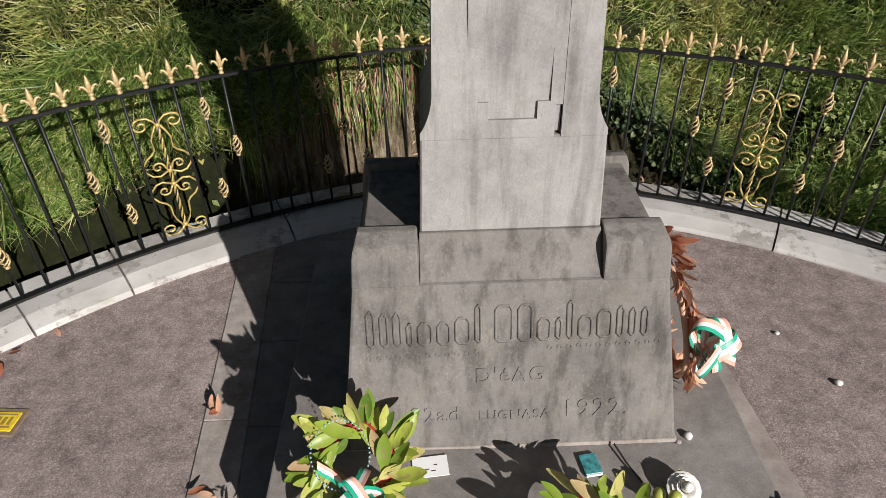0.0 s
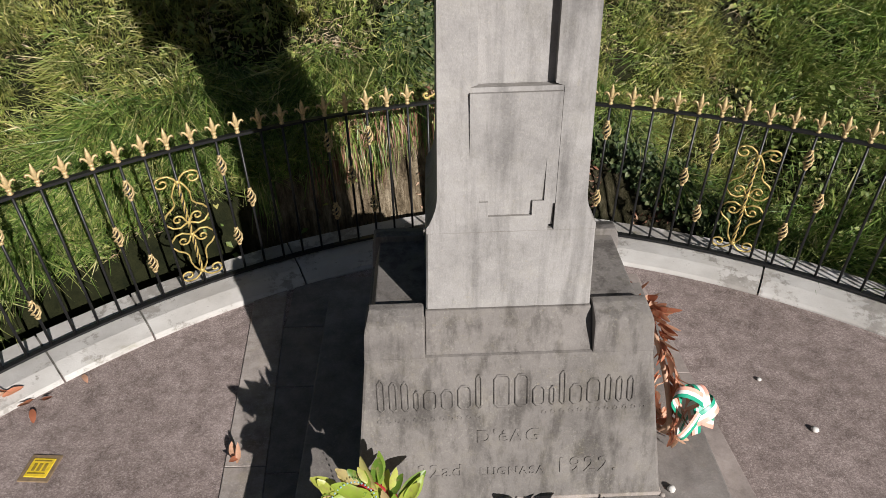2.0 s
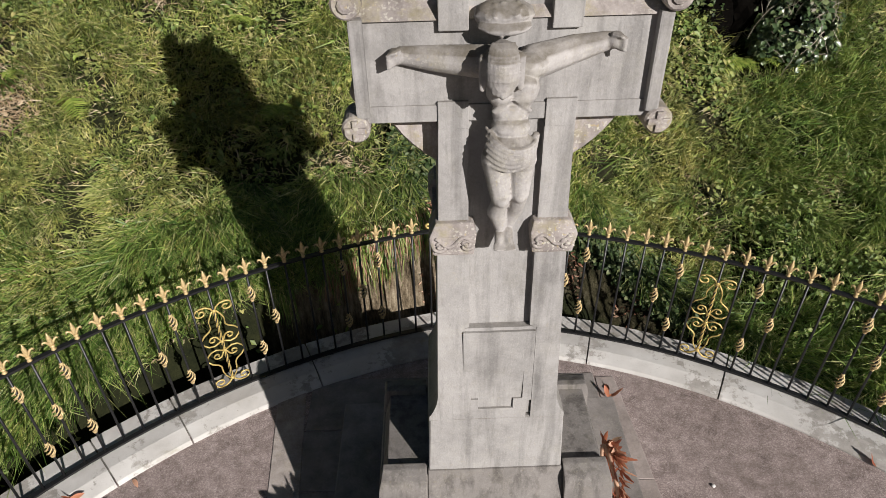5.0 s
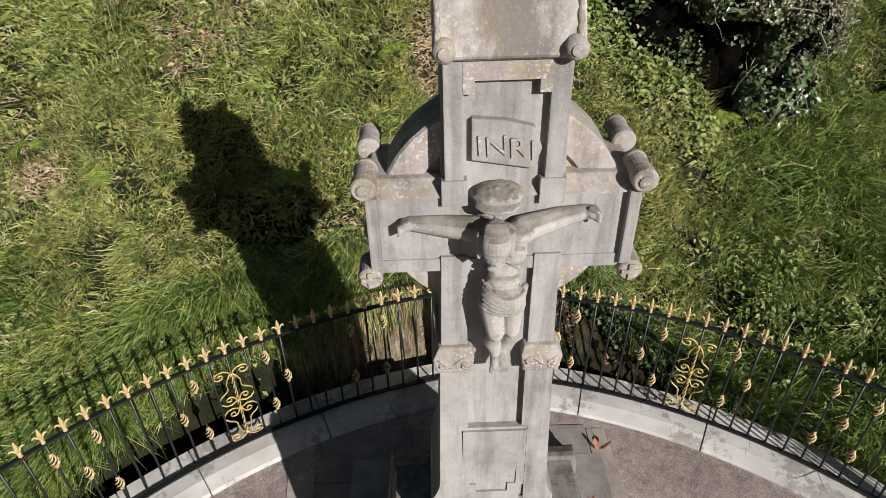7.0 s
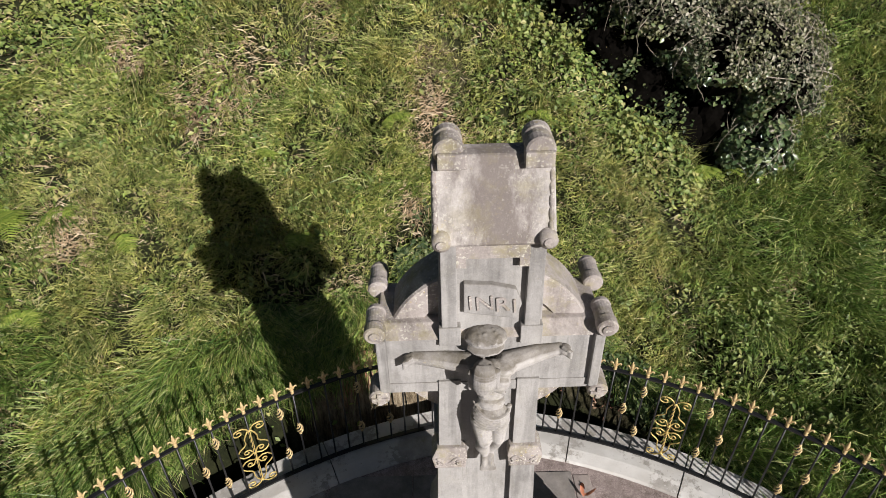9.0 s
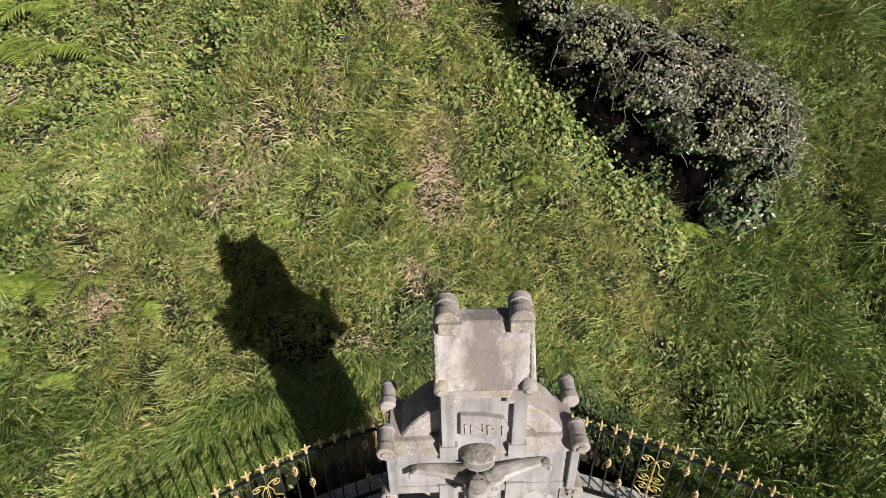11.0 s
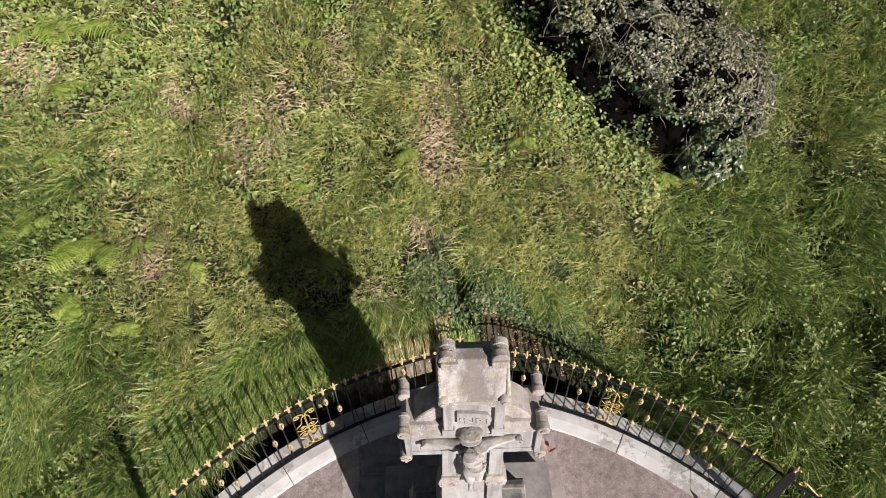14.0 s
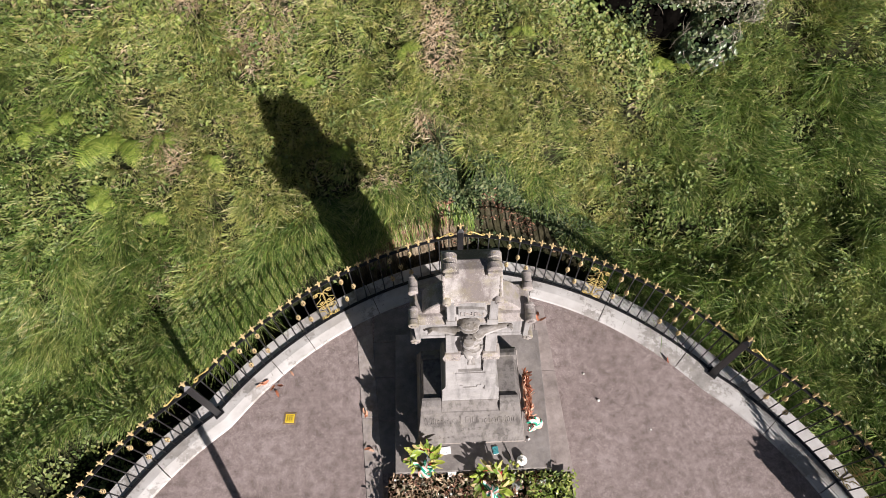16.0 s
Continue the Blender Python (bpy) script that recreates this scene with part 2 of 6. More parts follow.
BRACKEN = plant_mat("dead bracken", [(0.0, (0.13, 0.055, 0.035)), (0.5, (0.33, 0.16, 0.10)), (1.0, (0.52, 0.36, 0.25))], None, 0, 0.2)
FERN = plant_mat("young fern fronds", [(0.0, (0.15, 0.23, 0.04)), (0.5, (0.28, 0.36, 0.065)), (1.0, (0.47, 0.50, 0.13))], None, 0, 0.3)
LAUREL = plant_mat("laurel leaf", [(0.0, (0.10, 0.19, 0.025)), (0.35, (0.26, 0.37, 0.045)), (0.65, (0.44, 0.50, 0.08)), (0.82, (0.55, 0.52, 0.18)), (1.0, (0.50, 0.33, 0.20))], None, 0, 0.3, 0.38, 0.45, 1.3, True)
DEADLEAF = plant_mat("dead leaf", [(0.0, (0.24, 0.075, 0.045)), (0.5, (0.54, 0.20, 0.11)), (1.0, (0.70, 0.46, 0.32))], None, 0, 0.25, 0.5, 0.3, 1.3, True)
STEM = plant_mat("grey twig", [(0.0, (0.12, 0.10, 0.075)), (1.0, (0.34, 0.30, 0.24))], None, 0, 0.0, 0.8)


def plain(name, c, rough=0.6, metal=0.0, spec=0.4, var=0.25, scale=30.0, bump=0.1):
    m = Mat(name, rough, metal, spec)
    m.color(m.mix(m.ramp(m.noise(scale, 4, 0.6), [(0.35, (0, 0, 0)), (0.7, (1, 1, 1))]), tuple(v * (1 - var) for v in c), tuple(min(1, v * (1 + var * 0.5)) for v in c)))
    m.bump(m.noise(scale * 4, 3, 0.6), bump, 0.002)
    return m.m


# near-black colour stands in for the shade inside the bush
BUSH_SHADE = plain("inner branches and earth, near-black as shade", (0.004, 0.0035, 0.003), 1.0, 0, 0.0, 0.4, 25, 0.6)
IRON = plain("black painted iron", (0.012, 0.012, 0.013), 0.42, 0.0, 0.5, 0.3, 60, 0.25)
GOLD = plain("gold paint", (0.60, 0.45, 0.16), 0.42, 0.35, 0.5, 0.3, 70, 0.3)
GOLD_PALE = plain("worn gold paint", (0.60, 0.45, 0.23), 0.45, 0.25, 0.5, 0.3, 70, 0.3)
WHITE = plain("white petal", (0.80, 0.78, 0.72), 0.6, 0, 0.3, 0.08, 50)
PAPER = plain("white card", (0.78, 0.78, 0.77), 0.7, 0, 0.2, 0.05, 12)
RED = plain("red plastic ring", (0.45, 0.035, 0.04), 0.35, 0, 0.5, 0.2)
R_GREEN = plain("green ribbon", (0.02, 0.36, 0.22), 0.35, 0, 0.5, 0.12)
R_WHITE = plain("white ribbon", (0.80, 0.78, 0.74), 0.35, 0, 0.5, 0.06)
R_ORANGE = plain("orange ribbon", (0.80, 0.40, 0.31), 0.35, 0, 0.5, 0.12)
YELLOW = plain("yellow enamel", (0.78, 0.56, 0.04), 0.5, 0, 0.4, 0.2, 40)
BLACK = plain("dark lettering", (0.03, 0.028, 0.025), 0.6)
BEAD = plain("pale blue bead", (0.35, 0.55, 0.62), 0.2, 0, 0.6, 0.1)
BOOK = plain("blue green booklet", (0.06, 0.28, 0.30), 0.4, 0, 0.5, 0.6, 45)
PEBBLE = plain("white pebble", (0.72, 0.70, 0.66), 0.7)
TUB = plain("grey glass lantern", (0.30, 0.31, 0.30), 0.2, 0, 0.6, 0.3)

# ---- mesh helpers ----
def put(name, bm, mat, parent=None, label="", smooth=False):
    me = bpy.data.meshes.new(name)
    bmesh.ops.recalc_face_normals(bm, faces=bm.faces)
    bm.to_mesh(me)
    bm.free()
    for mt in (mat if isinstance(mat, (list, tuple)) else [mat]):
        me.materials.append(mt)
    if smooth:
        me.polygons.foreach_set("use_smooth", [True] * len(me.polygons))
    ob = new(name, me)
    if parent:
        ob.parent = parent
    if label:
        tagged(ob, label)
    return ob


def part(name, bm, mat, parent, label="", smooth=False):
    return put(name, bm, mat, parent, label, smooth)


def again(ob, m, parent):
    """One more piece on the same mesh."""
    o = ob.copy()
    scene.collection.objects.link(o)
    o.parent = parent
    o.matrix_basis = m
    return o


def thing(name, m, label, category, group="", kind=""):
    ob = new(name)
    ob.empty_display_size = 0.05
    ob.matrix_basis = m
    return tagged(ob, label, category, group, kind)


def bevel(bm, w, seg=2, faces=None):
    bmesh.ops.bevel(bm, geom=list(bm.edges), offset=w, segments=seg, affect="EDGES", profile=0.6, clamp_overlap=True)
    return bm


def hexa(bm, low, high, z0, z1):
    """A block between two rectangles (x0, x1, y0, y1) at two heights."""
    v = []
    for (x0, x1, y0, y1), z in ((low, z0), (high, z1)):
        v += [bm.verts.new(p) for p in ((x0, y0, z), (x1, y0, z), (x1, y1, z), (x0, y1, z))]
    for q in ((0, 1, 5, 4), (1, 2, 6, 5), (2, 3, 7, 6), (3, 0, 4, 7), (3, 2, 1, 0), (4, 5, 6, 7)):
        bm.faces.new([v[i] for i in q])
    return bm


def block(x0, x1, y0, y1, z0, z1, w=0.008, seg=2):
    bm = hexa(bmesh.new(), (x0, x1, y0, y1), (x0, x1, y0, y1), z0, z1)
    return bevel(bm, w, seg) if w else bm


def taper(low, high, z0, z1, w=0.01):
    return bevel(hexa(bmesh.new(), low, high, z0, z1), w)


def prism(outline, y0, y1, w=0.0, seg=2):
    """An outline in x and z, drawn out along y."""
    bm = bmesh.new()
    a = [bm.verts.new((x, y0, z)) for x, z in outline]
    b = [bm.verts.new((x, y1, z)) for x, z in outline]
    n = len(a)
    bm.faces.new(a)
    bm.faces.new(b[::-1])
    for i in range(n):
        bm.faces.new((a[i], b[i], b[(i + 1) % n], a[(i + 1) % n]))
    return bevel(bm, w, seg) if w else bm


def loft(rows):
    """Rectangles (z, x0, x1, y0, y1) one above the other."""
    bm = bmesh.new()
    rings = [[bm.verts.new(p) for p in ((x0, y0, z), (x1, y0, z), (x1, y1, z), (x0, y1, z))] for z, x0, x1, y0, y1 in rows]
    for a, b in zip(rings, rings[1:]):
        for i in range(4):
            bm.faces.new((a[i], a[(i + 1) % 4], b[(i + 1) % 4], b[i]))
    bm.faces.new(rings[0][::-1])
    bm.faces.new(rings[-1])
    return bm


def tube(bm, pts, radius, sides=6, closed=False, taper_to=None):
    """A rod along points; the radius may shrink to taper_to."""
    pts = [Vector(p) for p in pts]
    n = len(pts)
    rings = []
    ref = Vector((0, 0, 1))
    for i, p in enumerate(pts):
        d = (pts[(i + 1) % n] - pts[i - 1]) if closed else (pts[min(i + 1, n - 1)] - pts[max(i - 1, 0)])
        d.normalize()
        u = d.cross(ref)
        if u.length < 0.15:
            u = d.cross(Vector((0.3, 1, 0)))
        u.normalize()
        w = d.cross(u)
        r = radius if taper_to is None else radius + (taper_to - radius) * i / max(1, n - 1)
        rings.append([bm.verts.new(p + (u * math.cos(a) + w * math.sin(a)) * r) for a in (math.tau * k / sides for k in range(sides))])
    last = n if closed else n - 1
    for i in range(last):
        a, b = rings[i], rings[(i + 1) % n]
        for k in range(sides):
            bm.faces.new((a[k], a[(k + 1) % sides], b[(k + 1) % sides], b[k]))
    if not closed:
        bm.faces.new(rings[0][::-1])
        bm.faces.new(rings[-1])
    return bm


def lathe(bm, profile, sides=10, at=(0, 0, 0), axis="z"):
    """A turned shape from (radius, height) pairs."""
    rings = []
    for r, h in profile:
        ring = []
        for k in range(sides):
            a = math.tau * k / sides
            p = (r * math.cos(a), r * math.sin(a), h)
            p = p if axis == "z" else (p[0], h, p[1]) if axis == "y" else (h, p[0], p[1])
            ring.append(bm.verts.new(Vector(p) + Vector(at)))
        rings.append(ring)
    for a, b in zip(rings, rings[1:]):
        for k in range(sides):
            bm.faces.new((a[k], a[(k + 1) % sides], b[(k + 1) % sides], b[k]))
    bm.faces.new(rings[0][::-1])
    bm.faces.new(rings[-1])
    return bm


def spiral(cx, cz, r0, r1, a0, a1, n=12):
    return [(cx + (r0 + (r1 - r0) * i / n) * math.cos(radians(a0 + (a1 - a0) * i / n)), 0, cz + (r0 + (r1 - r0) * i / n) * math.sin(radians(a0 + (a1 - a0) * i / n))) for i in range(n + 1)]


def raw_mesh(name, verts, tris, mat, label, category, kind="stuff"):
    """A large mesh of triangles straight from arrays."""
    me = bpy.data.meshes.new(name)
    me.vertices.add(len(verts))
    me.vertices.foreach_set("co", np.ascontiguousarray(verts, dtype=np.float32).ravel())
    me.loops.add(tris.size)
    me.loops.foreach_set("vertex_index", np.ascontiguousarray(tris, dtype=np.int32).ravel())
    me.polygons.add(len(tris))
    me.polygons.foreach_set("loop_start", np.arange(0, tris.size, 3, dtype=np.int32))
    me.update(calc_edges=True)
    me.materials.append(mat)
    return tagged(new(name, me), label, category, "", kind)


# ---- plan ----
POSTS = [Vector((-4.80, -0.95)), Vector((-2.945, 2.125)), Vector((0.28, 4.06)), Vector((3.55, 2.415)), Vector((5.30, -0.75))]
SAG = 0.36


def panel_point(i, u, off=0.0):
    """A point on panel i at u from 0 to 1, off metres outwards, and the way along."""
    a, b = POSTS[i], POSTS[i + 1]
    c = (b - a).length
    r = c * c / (8 * SAG) + SAG / 2
    half = math.asin(c / 2 / r)
    th = (2 * u - 1) * half
    d = (b - a) / c
    nrm = Vector((-d.y, d.x))
    mid = (a + b) / 2 - nrm * (r - SAG)
    p = mid + d * (r + off) * math.sin(th) + nrm * (r + off) * math.cos(th)
    way = d * math.cos(th) - nrm * math.sin(th)
    return p, way


def rim_point(i, u, off):
    """As panel_point, but mitred where two panels meet."""
    p = panel_point(i, u, off)[0]
    if u < 0.004 and i > 0:
        return (panel_point(i, 0, off)[0] + panel_point(i - 1, 1, off)[0]) / 2
    if u > 0.996 and i < 3:
        return (panel_point(i, 1, off)[0] + panel_point(i + 1, 0, off)[0]) / 2
    return p


LINE = [panel_point(i, k / 24) for i in range(4) for k in range(24 + (i == 3))]
LINE_X = np.array([p.x for p, w in LINE])
LINE_Y = np.array([p.y for p, w in LINE])


def fence_y(x):
    x = np.asarray(x, float)
    y = np.interp(x, LINE_X, LINE_Y)
    return np.where(x < LINE_X[0], LINE_Y[0] - (LINE_X[0] - x) * 1.5, np.where(x > LINE_X[-1], LINE_Y[-1] - (x - LINE_X[-1]) * 1.5, y))


LINE_LEAN = np.convolve(np.pad(np.array([1 / math.hypot(1, w.y / max(w.x, 0.2)) for p, w in LINE]), 6, mode="edge"), np.ones(13) / 13, "valid")


def behind(x, y):
    """Metres from the railing's line, outwards."""
    return (np.asarray(y, float) - fence_y(x)) * np.interp(x, LINE_X, LINE_LEAN)


def smooth(a, b, x):
    t = np.clip((x - a) / (b - a), 0, 1)
    return t * t * (3 - 2 * t)


def lumps(x, y, scale, seed):
    """Smooth random relief between 0 and 1."""
    g = np.random.default_rng(seed).random((64, 64))
    u, v = np.asarray(x) / scale + 300.0, np.asarray(y) / scale + 300.0
    i, j = np.floor(u).astype(int), np.floor(v).astype(int)
    a, b = u - i, v - j
    a, b = a * a * (3 - 2 * a), b * b * (3 - 2 * b)
    i0, i1, j0, j1 = i % 64, (i + 1) % 64, j % 64, (j + 1) % 64
    return (g[i0, j0] * (1 - a) + g[i1, j0] * a) * (1 - b) + (g[i0, j1] * (1 - a) + g[i1, j1] * a) * b


def gully_x(y):
    """A dark crevice running up the bank behind the top of the ring."""
    return 0.52 - 0.42 * (y - 4.6) + 0.05 * np.sin(y * 11)


def ditch_edge(x, y):
    """How far behind the railing the trench along the kerb ends."""
    apex = smooth(-1.1, -0.6, x) * (1 - smooth(1.4, 2.1, x))
    return 0.44 + 0.04 * apex + 0.38 * smooth(0.25, 0.8, x) * (1 - smooth(1.5, 2.4, x)) + 0.05 * (1 - smooth(-1.4, -0.8, x)) + 0.15 * (1 - smooth(-3.7, -2.6, x)) + 0.12 * (lumps(x, y, 0.45, 63) - 0.5)


def ground_z(x, y):
    """The grassy bank behind the railing."""
    x, y = np.asarray(x, float), np.asarray(y, float)
    toe = 3.6 + 0.18 * np.minimum(x, 0) + 0.5 * np.clip(x, 0, 3.5)
    r = y - toe
    ramp = 0.3 * np.log1p(np.exp(np.clip(r / 0.3, -40, 40)))
    ramp = ramp - np.log1p(np.exp(np.clip(ramp - 8, -40, 40)))
    out = behind(x, y)
    apex = smooth(-1.1, -0.6, x) * (1 - smooth(1.4, 2.1, x))
    rise = 0.85 * ramp * (apex * smooth(0.3, 0.62, out) + (1 - apex) * smooth(0.1, 1.0, out))
    rough = (lumps(x, y, 0.9, 3) - 0.5) * 0.30 + (lumps(x, y, 0.42, 4) - 0.5) * 0.26
    edge = ditch_edge(x, y)
    trench = 1 - smooth(1.5, 2.6, x)
    ditch = (1 - smooth(edge - 0.1, edge + 0.08, out)) * (0.08 + 0.40 * trench)
    lip = 0.16 * trench * smooth(edge - 0.05, edge + 0.12, out) * (1 - smooth(0.6, 1.2, out))
    gully = 0.38 * np.exp(-((x - gully_x(y)) / 0.10) ** 2) * smooth(4.45, 4.7, y) * (1 - smooth(5.3, 5.7, y))
    return -0.16 + rise - ditch - gully + lip + rough * smooth(0.3, 1.2, out) + 0.10 * (lumps(x, y, 0.13, 5) - 0.5) * smooth(0.3, 0.45, out) * (1 - smooth(0.7, 1.0, out))


# ---- ground ----
def build_ground():
    xs = np.unique(np.concatenate([np.arange(-8, 9.01, 0.07), -8 - np.geomspace(0.2, 400, 26), 9 + np.geomspace(0.2, 400, 26)]))
    ys = np.unique(np.concatenate([np.arange(0.5, 11.01, 0.07), 0.5 - np.geomspace(0.2, 400, 26), 11 + np.geomspace(0.2, 400, 26)]))
    X, Y = np.meshgrid(xs, ys, indexing="ij")
    Z = ground_z(X, Y)
    v = np.stack([X, Y, Z], -1).reshape(-1, 3)
    n = len(ys)
    i, j = np.meshgrid(np.arange(len(xs) - 1), np.arange(n - 1), indexing="ij")
    a = (i * n + j).ravel()
    tris = np.concatenate([np.stack([a, a + n, a + n + 1], 1), np.stack([a, a + n + 1, a + 1], 1)])
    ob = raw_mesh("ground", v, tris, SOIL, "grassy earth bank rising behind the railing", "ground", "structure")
    ob.data.polygons.foreach_set("use_smooth", [True] * len(ob.data.polygons))


build_ground()


def build_pavement():
    bm = bmesh.new()
    rim = [rim_point(i, k / 16, -0.12) for i in range(4) for k in range(16 + (i == 3))]
    pts = [(p.x, p.y) for p in rim] + [(9, -4), (9, -12), (-9, -12), (-9, -4)]
    top = [bm.verts.new((x, y, 0)) for x, y in pts]
    low = [bm.verts.new((x, y, -0.12)) for x, y in pts]
    bm.faces.new(top)
    bm.faces.new(low[::-1])
    for i in range(len(pts)):
        j = (i + 1) % len(pts)
        bm.faces.new((top[i], low[i], low[j], top[j]))
    tagged(put("pavement", bm, PAVING), "brown grey exposed aggregate paving inside the railing", "pavement", "", "structure")


build_pavement()


def build_kerb():
    """Kerb stones in a ring: a sloping face, a flat back that carries the railing."""
    kerb = thing("kerb", Matrix(), "pale whitewashed stone kerb under the railing", "kerb", "", "structure")
    rnd = random.Random(5)
    for i in range(4):
        cuts = {1: [0.0, 0.241, 0.386, 0.66, 1.0], 2: [0.0, 0.28, 0.564, 0.89, 1.0]}.get(i, [0.0, 0.25, 0.5, 0.75, 1.0])
        for u0, u1 in zip(cuts, cuts[1:]):
            bm = bmesh.new()
            dz = rnd.uniform(-0.006, 0.006)
            prof = [(-0.262, -0.06), (-0.26, 0.012), (-0.246, 0.03), (-0.13, 0.062), (0.205, 0.062), (0.215, 0.052), (0.215, -0.3)]
            rings = []
            for k in range(7):
                u = u0 + (u1 - u0) * k / 6
                u += 0.0016 * (1 if k == 0 else -1 if k == 6 else 0)
                rings.append([bm.verts.new((*rim_point(i, u, o), z + dz + rnd.uniform(-0.002, 0.002))) for o, z in prof])
            for a, b in zip(rings, rings[1:]):
                for k in range(len(prof) - 1):
                    bm.faces.new((a[k], b[k], b[k + 1], a[k + 1]))
            bm.faces.new(rings[0])
            bm.faces.new(rings[-1][::-1])
            part("kerb_stone", bm, STONE_KERB, kerb)
    # dirty joint bed under the stones
    bm = bmesh.new()
    prof = [(-0.235, -0.06), (-0.12, 0.045), (0.20, 0.048), (0.205, -0.28)]
    rings = [[bm.verts.new((*rim_point(i, k / 12, o), z)) for o, z in prof] for i in range(4) for k in range(12 + (i == 3))]
    for a, b in zip(rings, rings[1:]):
        for k in range(3):
            bm.faces.new((a[k], b[k], b[k + 1], a[k + 1]))
    part("mortar", bm, STONE_CUT, kerb)


build_kerb()

# ---- paving round the memorial ----
def flag(pts, z0, z1, mat, parent, name="flagstone"):
    bm = bmesh.new()
    a = [bm.verts.new((x, y, z0)) for x, y in pts]
    b = [bm.verts.new((x, y, z1)) for x, y in pts]
    n = len(pts)
    bm.faces.new(a[::-1])
    bm.faces.new(b)
    for i in range(n):
        bm.faces.new((a[i], a[(i + 1) % n], b[(i + 1) % n], b[i]))
    bevel(bm, 0.004, 1)
    return part(name, bm, mat, parent)


surround = thing("flag_surround", Matrix(), "grey concrete flags laid round the memorial plinth", "paving", "", "structure")
for y0, y1 in ((0.4, 1.997), (2.0, 3.42)):
    xl = [-1.015 - 0.085 * (y - 1.25) for y in (y0, y1)]
    flag([(xl[0], y0), (xl[0] + 0.213, y0), (xl[1] + 0.213, y1), (xl[1], y1)], -0.02, 0.009, STONE_FLAG, surround)
for y0, y1 in ((0.4, 2.548), (2.55, 3.48)):
    xr = [1.565 - 0.065 * (y - 1.3) for y in (y0, y1)]
    flag([(1.275, y0), (xr[0], y0), (xr[1], y1), (1.275, y1)], -0.02, 0.006, FLAG_DIRTY, surround)
for y0, y1 in ((1.3, 1.95), (1.96, 2.52), (2.53, 3.02)):
    flag([(-0.80 - 0.085 * (y0 - 1.25), y0), (-0.62, y0), (-0.62, y1), (-0.80 - 0.085 * (y1 - 1.25), y1)], -0.02, 0.008, STONE_SLAB, surround)
for x0, x1 in ((-0.94, -0.2), (-0.19, 0.62), (0.63, 1.265)):
    flag([(x0, 3.03), (x1, 3.03), (x1, 3.52), (x0, 3.52)], -0.02, 0.009, STONE_SLAB, surround)

plinth = thing("plinth_slab", Matrix(), "dark grey stone plinth slab under the memorial cross", "plinth")
part("slab", block(-0.61, 1.258, 1.26, 3.005, -0.02, 0.255, 0.006), STONE_SLAB, plinth)
part("coping", taper((-0.622, 1.268, 1.245, 3.015), (-0.618, 1.264, 1.249, 3.01), 0.258, 0.315, 0.007), STONE_SLAB, plinth)

# ---- the memorial cross ----
CROSS = pose(0.305, 2.15, 0.315, 0, -0.7, 0)
cross = thing("memorial_cross", CROSS, "tall pale limestone Celtic cross with stepped inscribed base", "monument")


def front(z):
    """How far the front face stands before the middle at a height."""
    return -0.273 + 0.0505 * max(0.0, min(z, 2.2) - 0.824)


def half(z):
    """Half the width of the shaft."""
    if z < 1.20:
        return 0.322 - 0.04 * (z - 0.824)
    if z < 1.335:
        t = (z - 1.20) / 0.135
        return 0.307 - 0.042 * math.sin(t * math.pi / 2) ** 0.8
    return 0.265 - 0.0245 * (z - 1.335)


def build_base():
    bm = taper((-0.652, 0.652, -0.578, 0.578), (-0.575, 0.575, -0.369, 0.369), 0.0, 0.66, 0.012)
    part("base", bm, STONE_BASE, cross, "battered grey base with worn lettering")
    # upper course: recessed middle, four corner blocks
    part("base_course", taper((-0.567, 0.567, -0.352, 0.352), (-0.53, 0.53, -0.278, 0.278), 0.652, 0.798, 0.006), STONE_BASE, cross)
    part("base_middle", taper((-0.33, 0.33, -0.357, 0.357), (-0.326, 0.326, -0.276, 0.276), 0.655, 0.822, 0.005), STONE_BASE, cross)
    for sx in (-1, 1):
        for sy in (-1, 1):
            rows = [(z, *sorted((sx * 0.332, sx * xo)), *sorted((sy * yo, sy * 0.232))) for z, xo, yo in ((0.652, 0.5765, 0.3705), (0.775, 0.566, 0.352), (0.798, 0.562, 0.343), (0.812, 0.556, 0.325), (0.832, 0.548, 0.268))]
            part("corner_block", bevel(loft(rows), 0.007, 2), STONE_BASE, cross)
    # mortar line at the foot
    part("mortar_fillet", taper((-0.66, 0.66, -0.586, 0.586), (-0.652, 0.652, -0.578, 0.578), -0.002, 0.009, 0.003), STONE_FLAG, cross)


build_base()


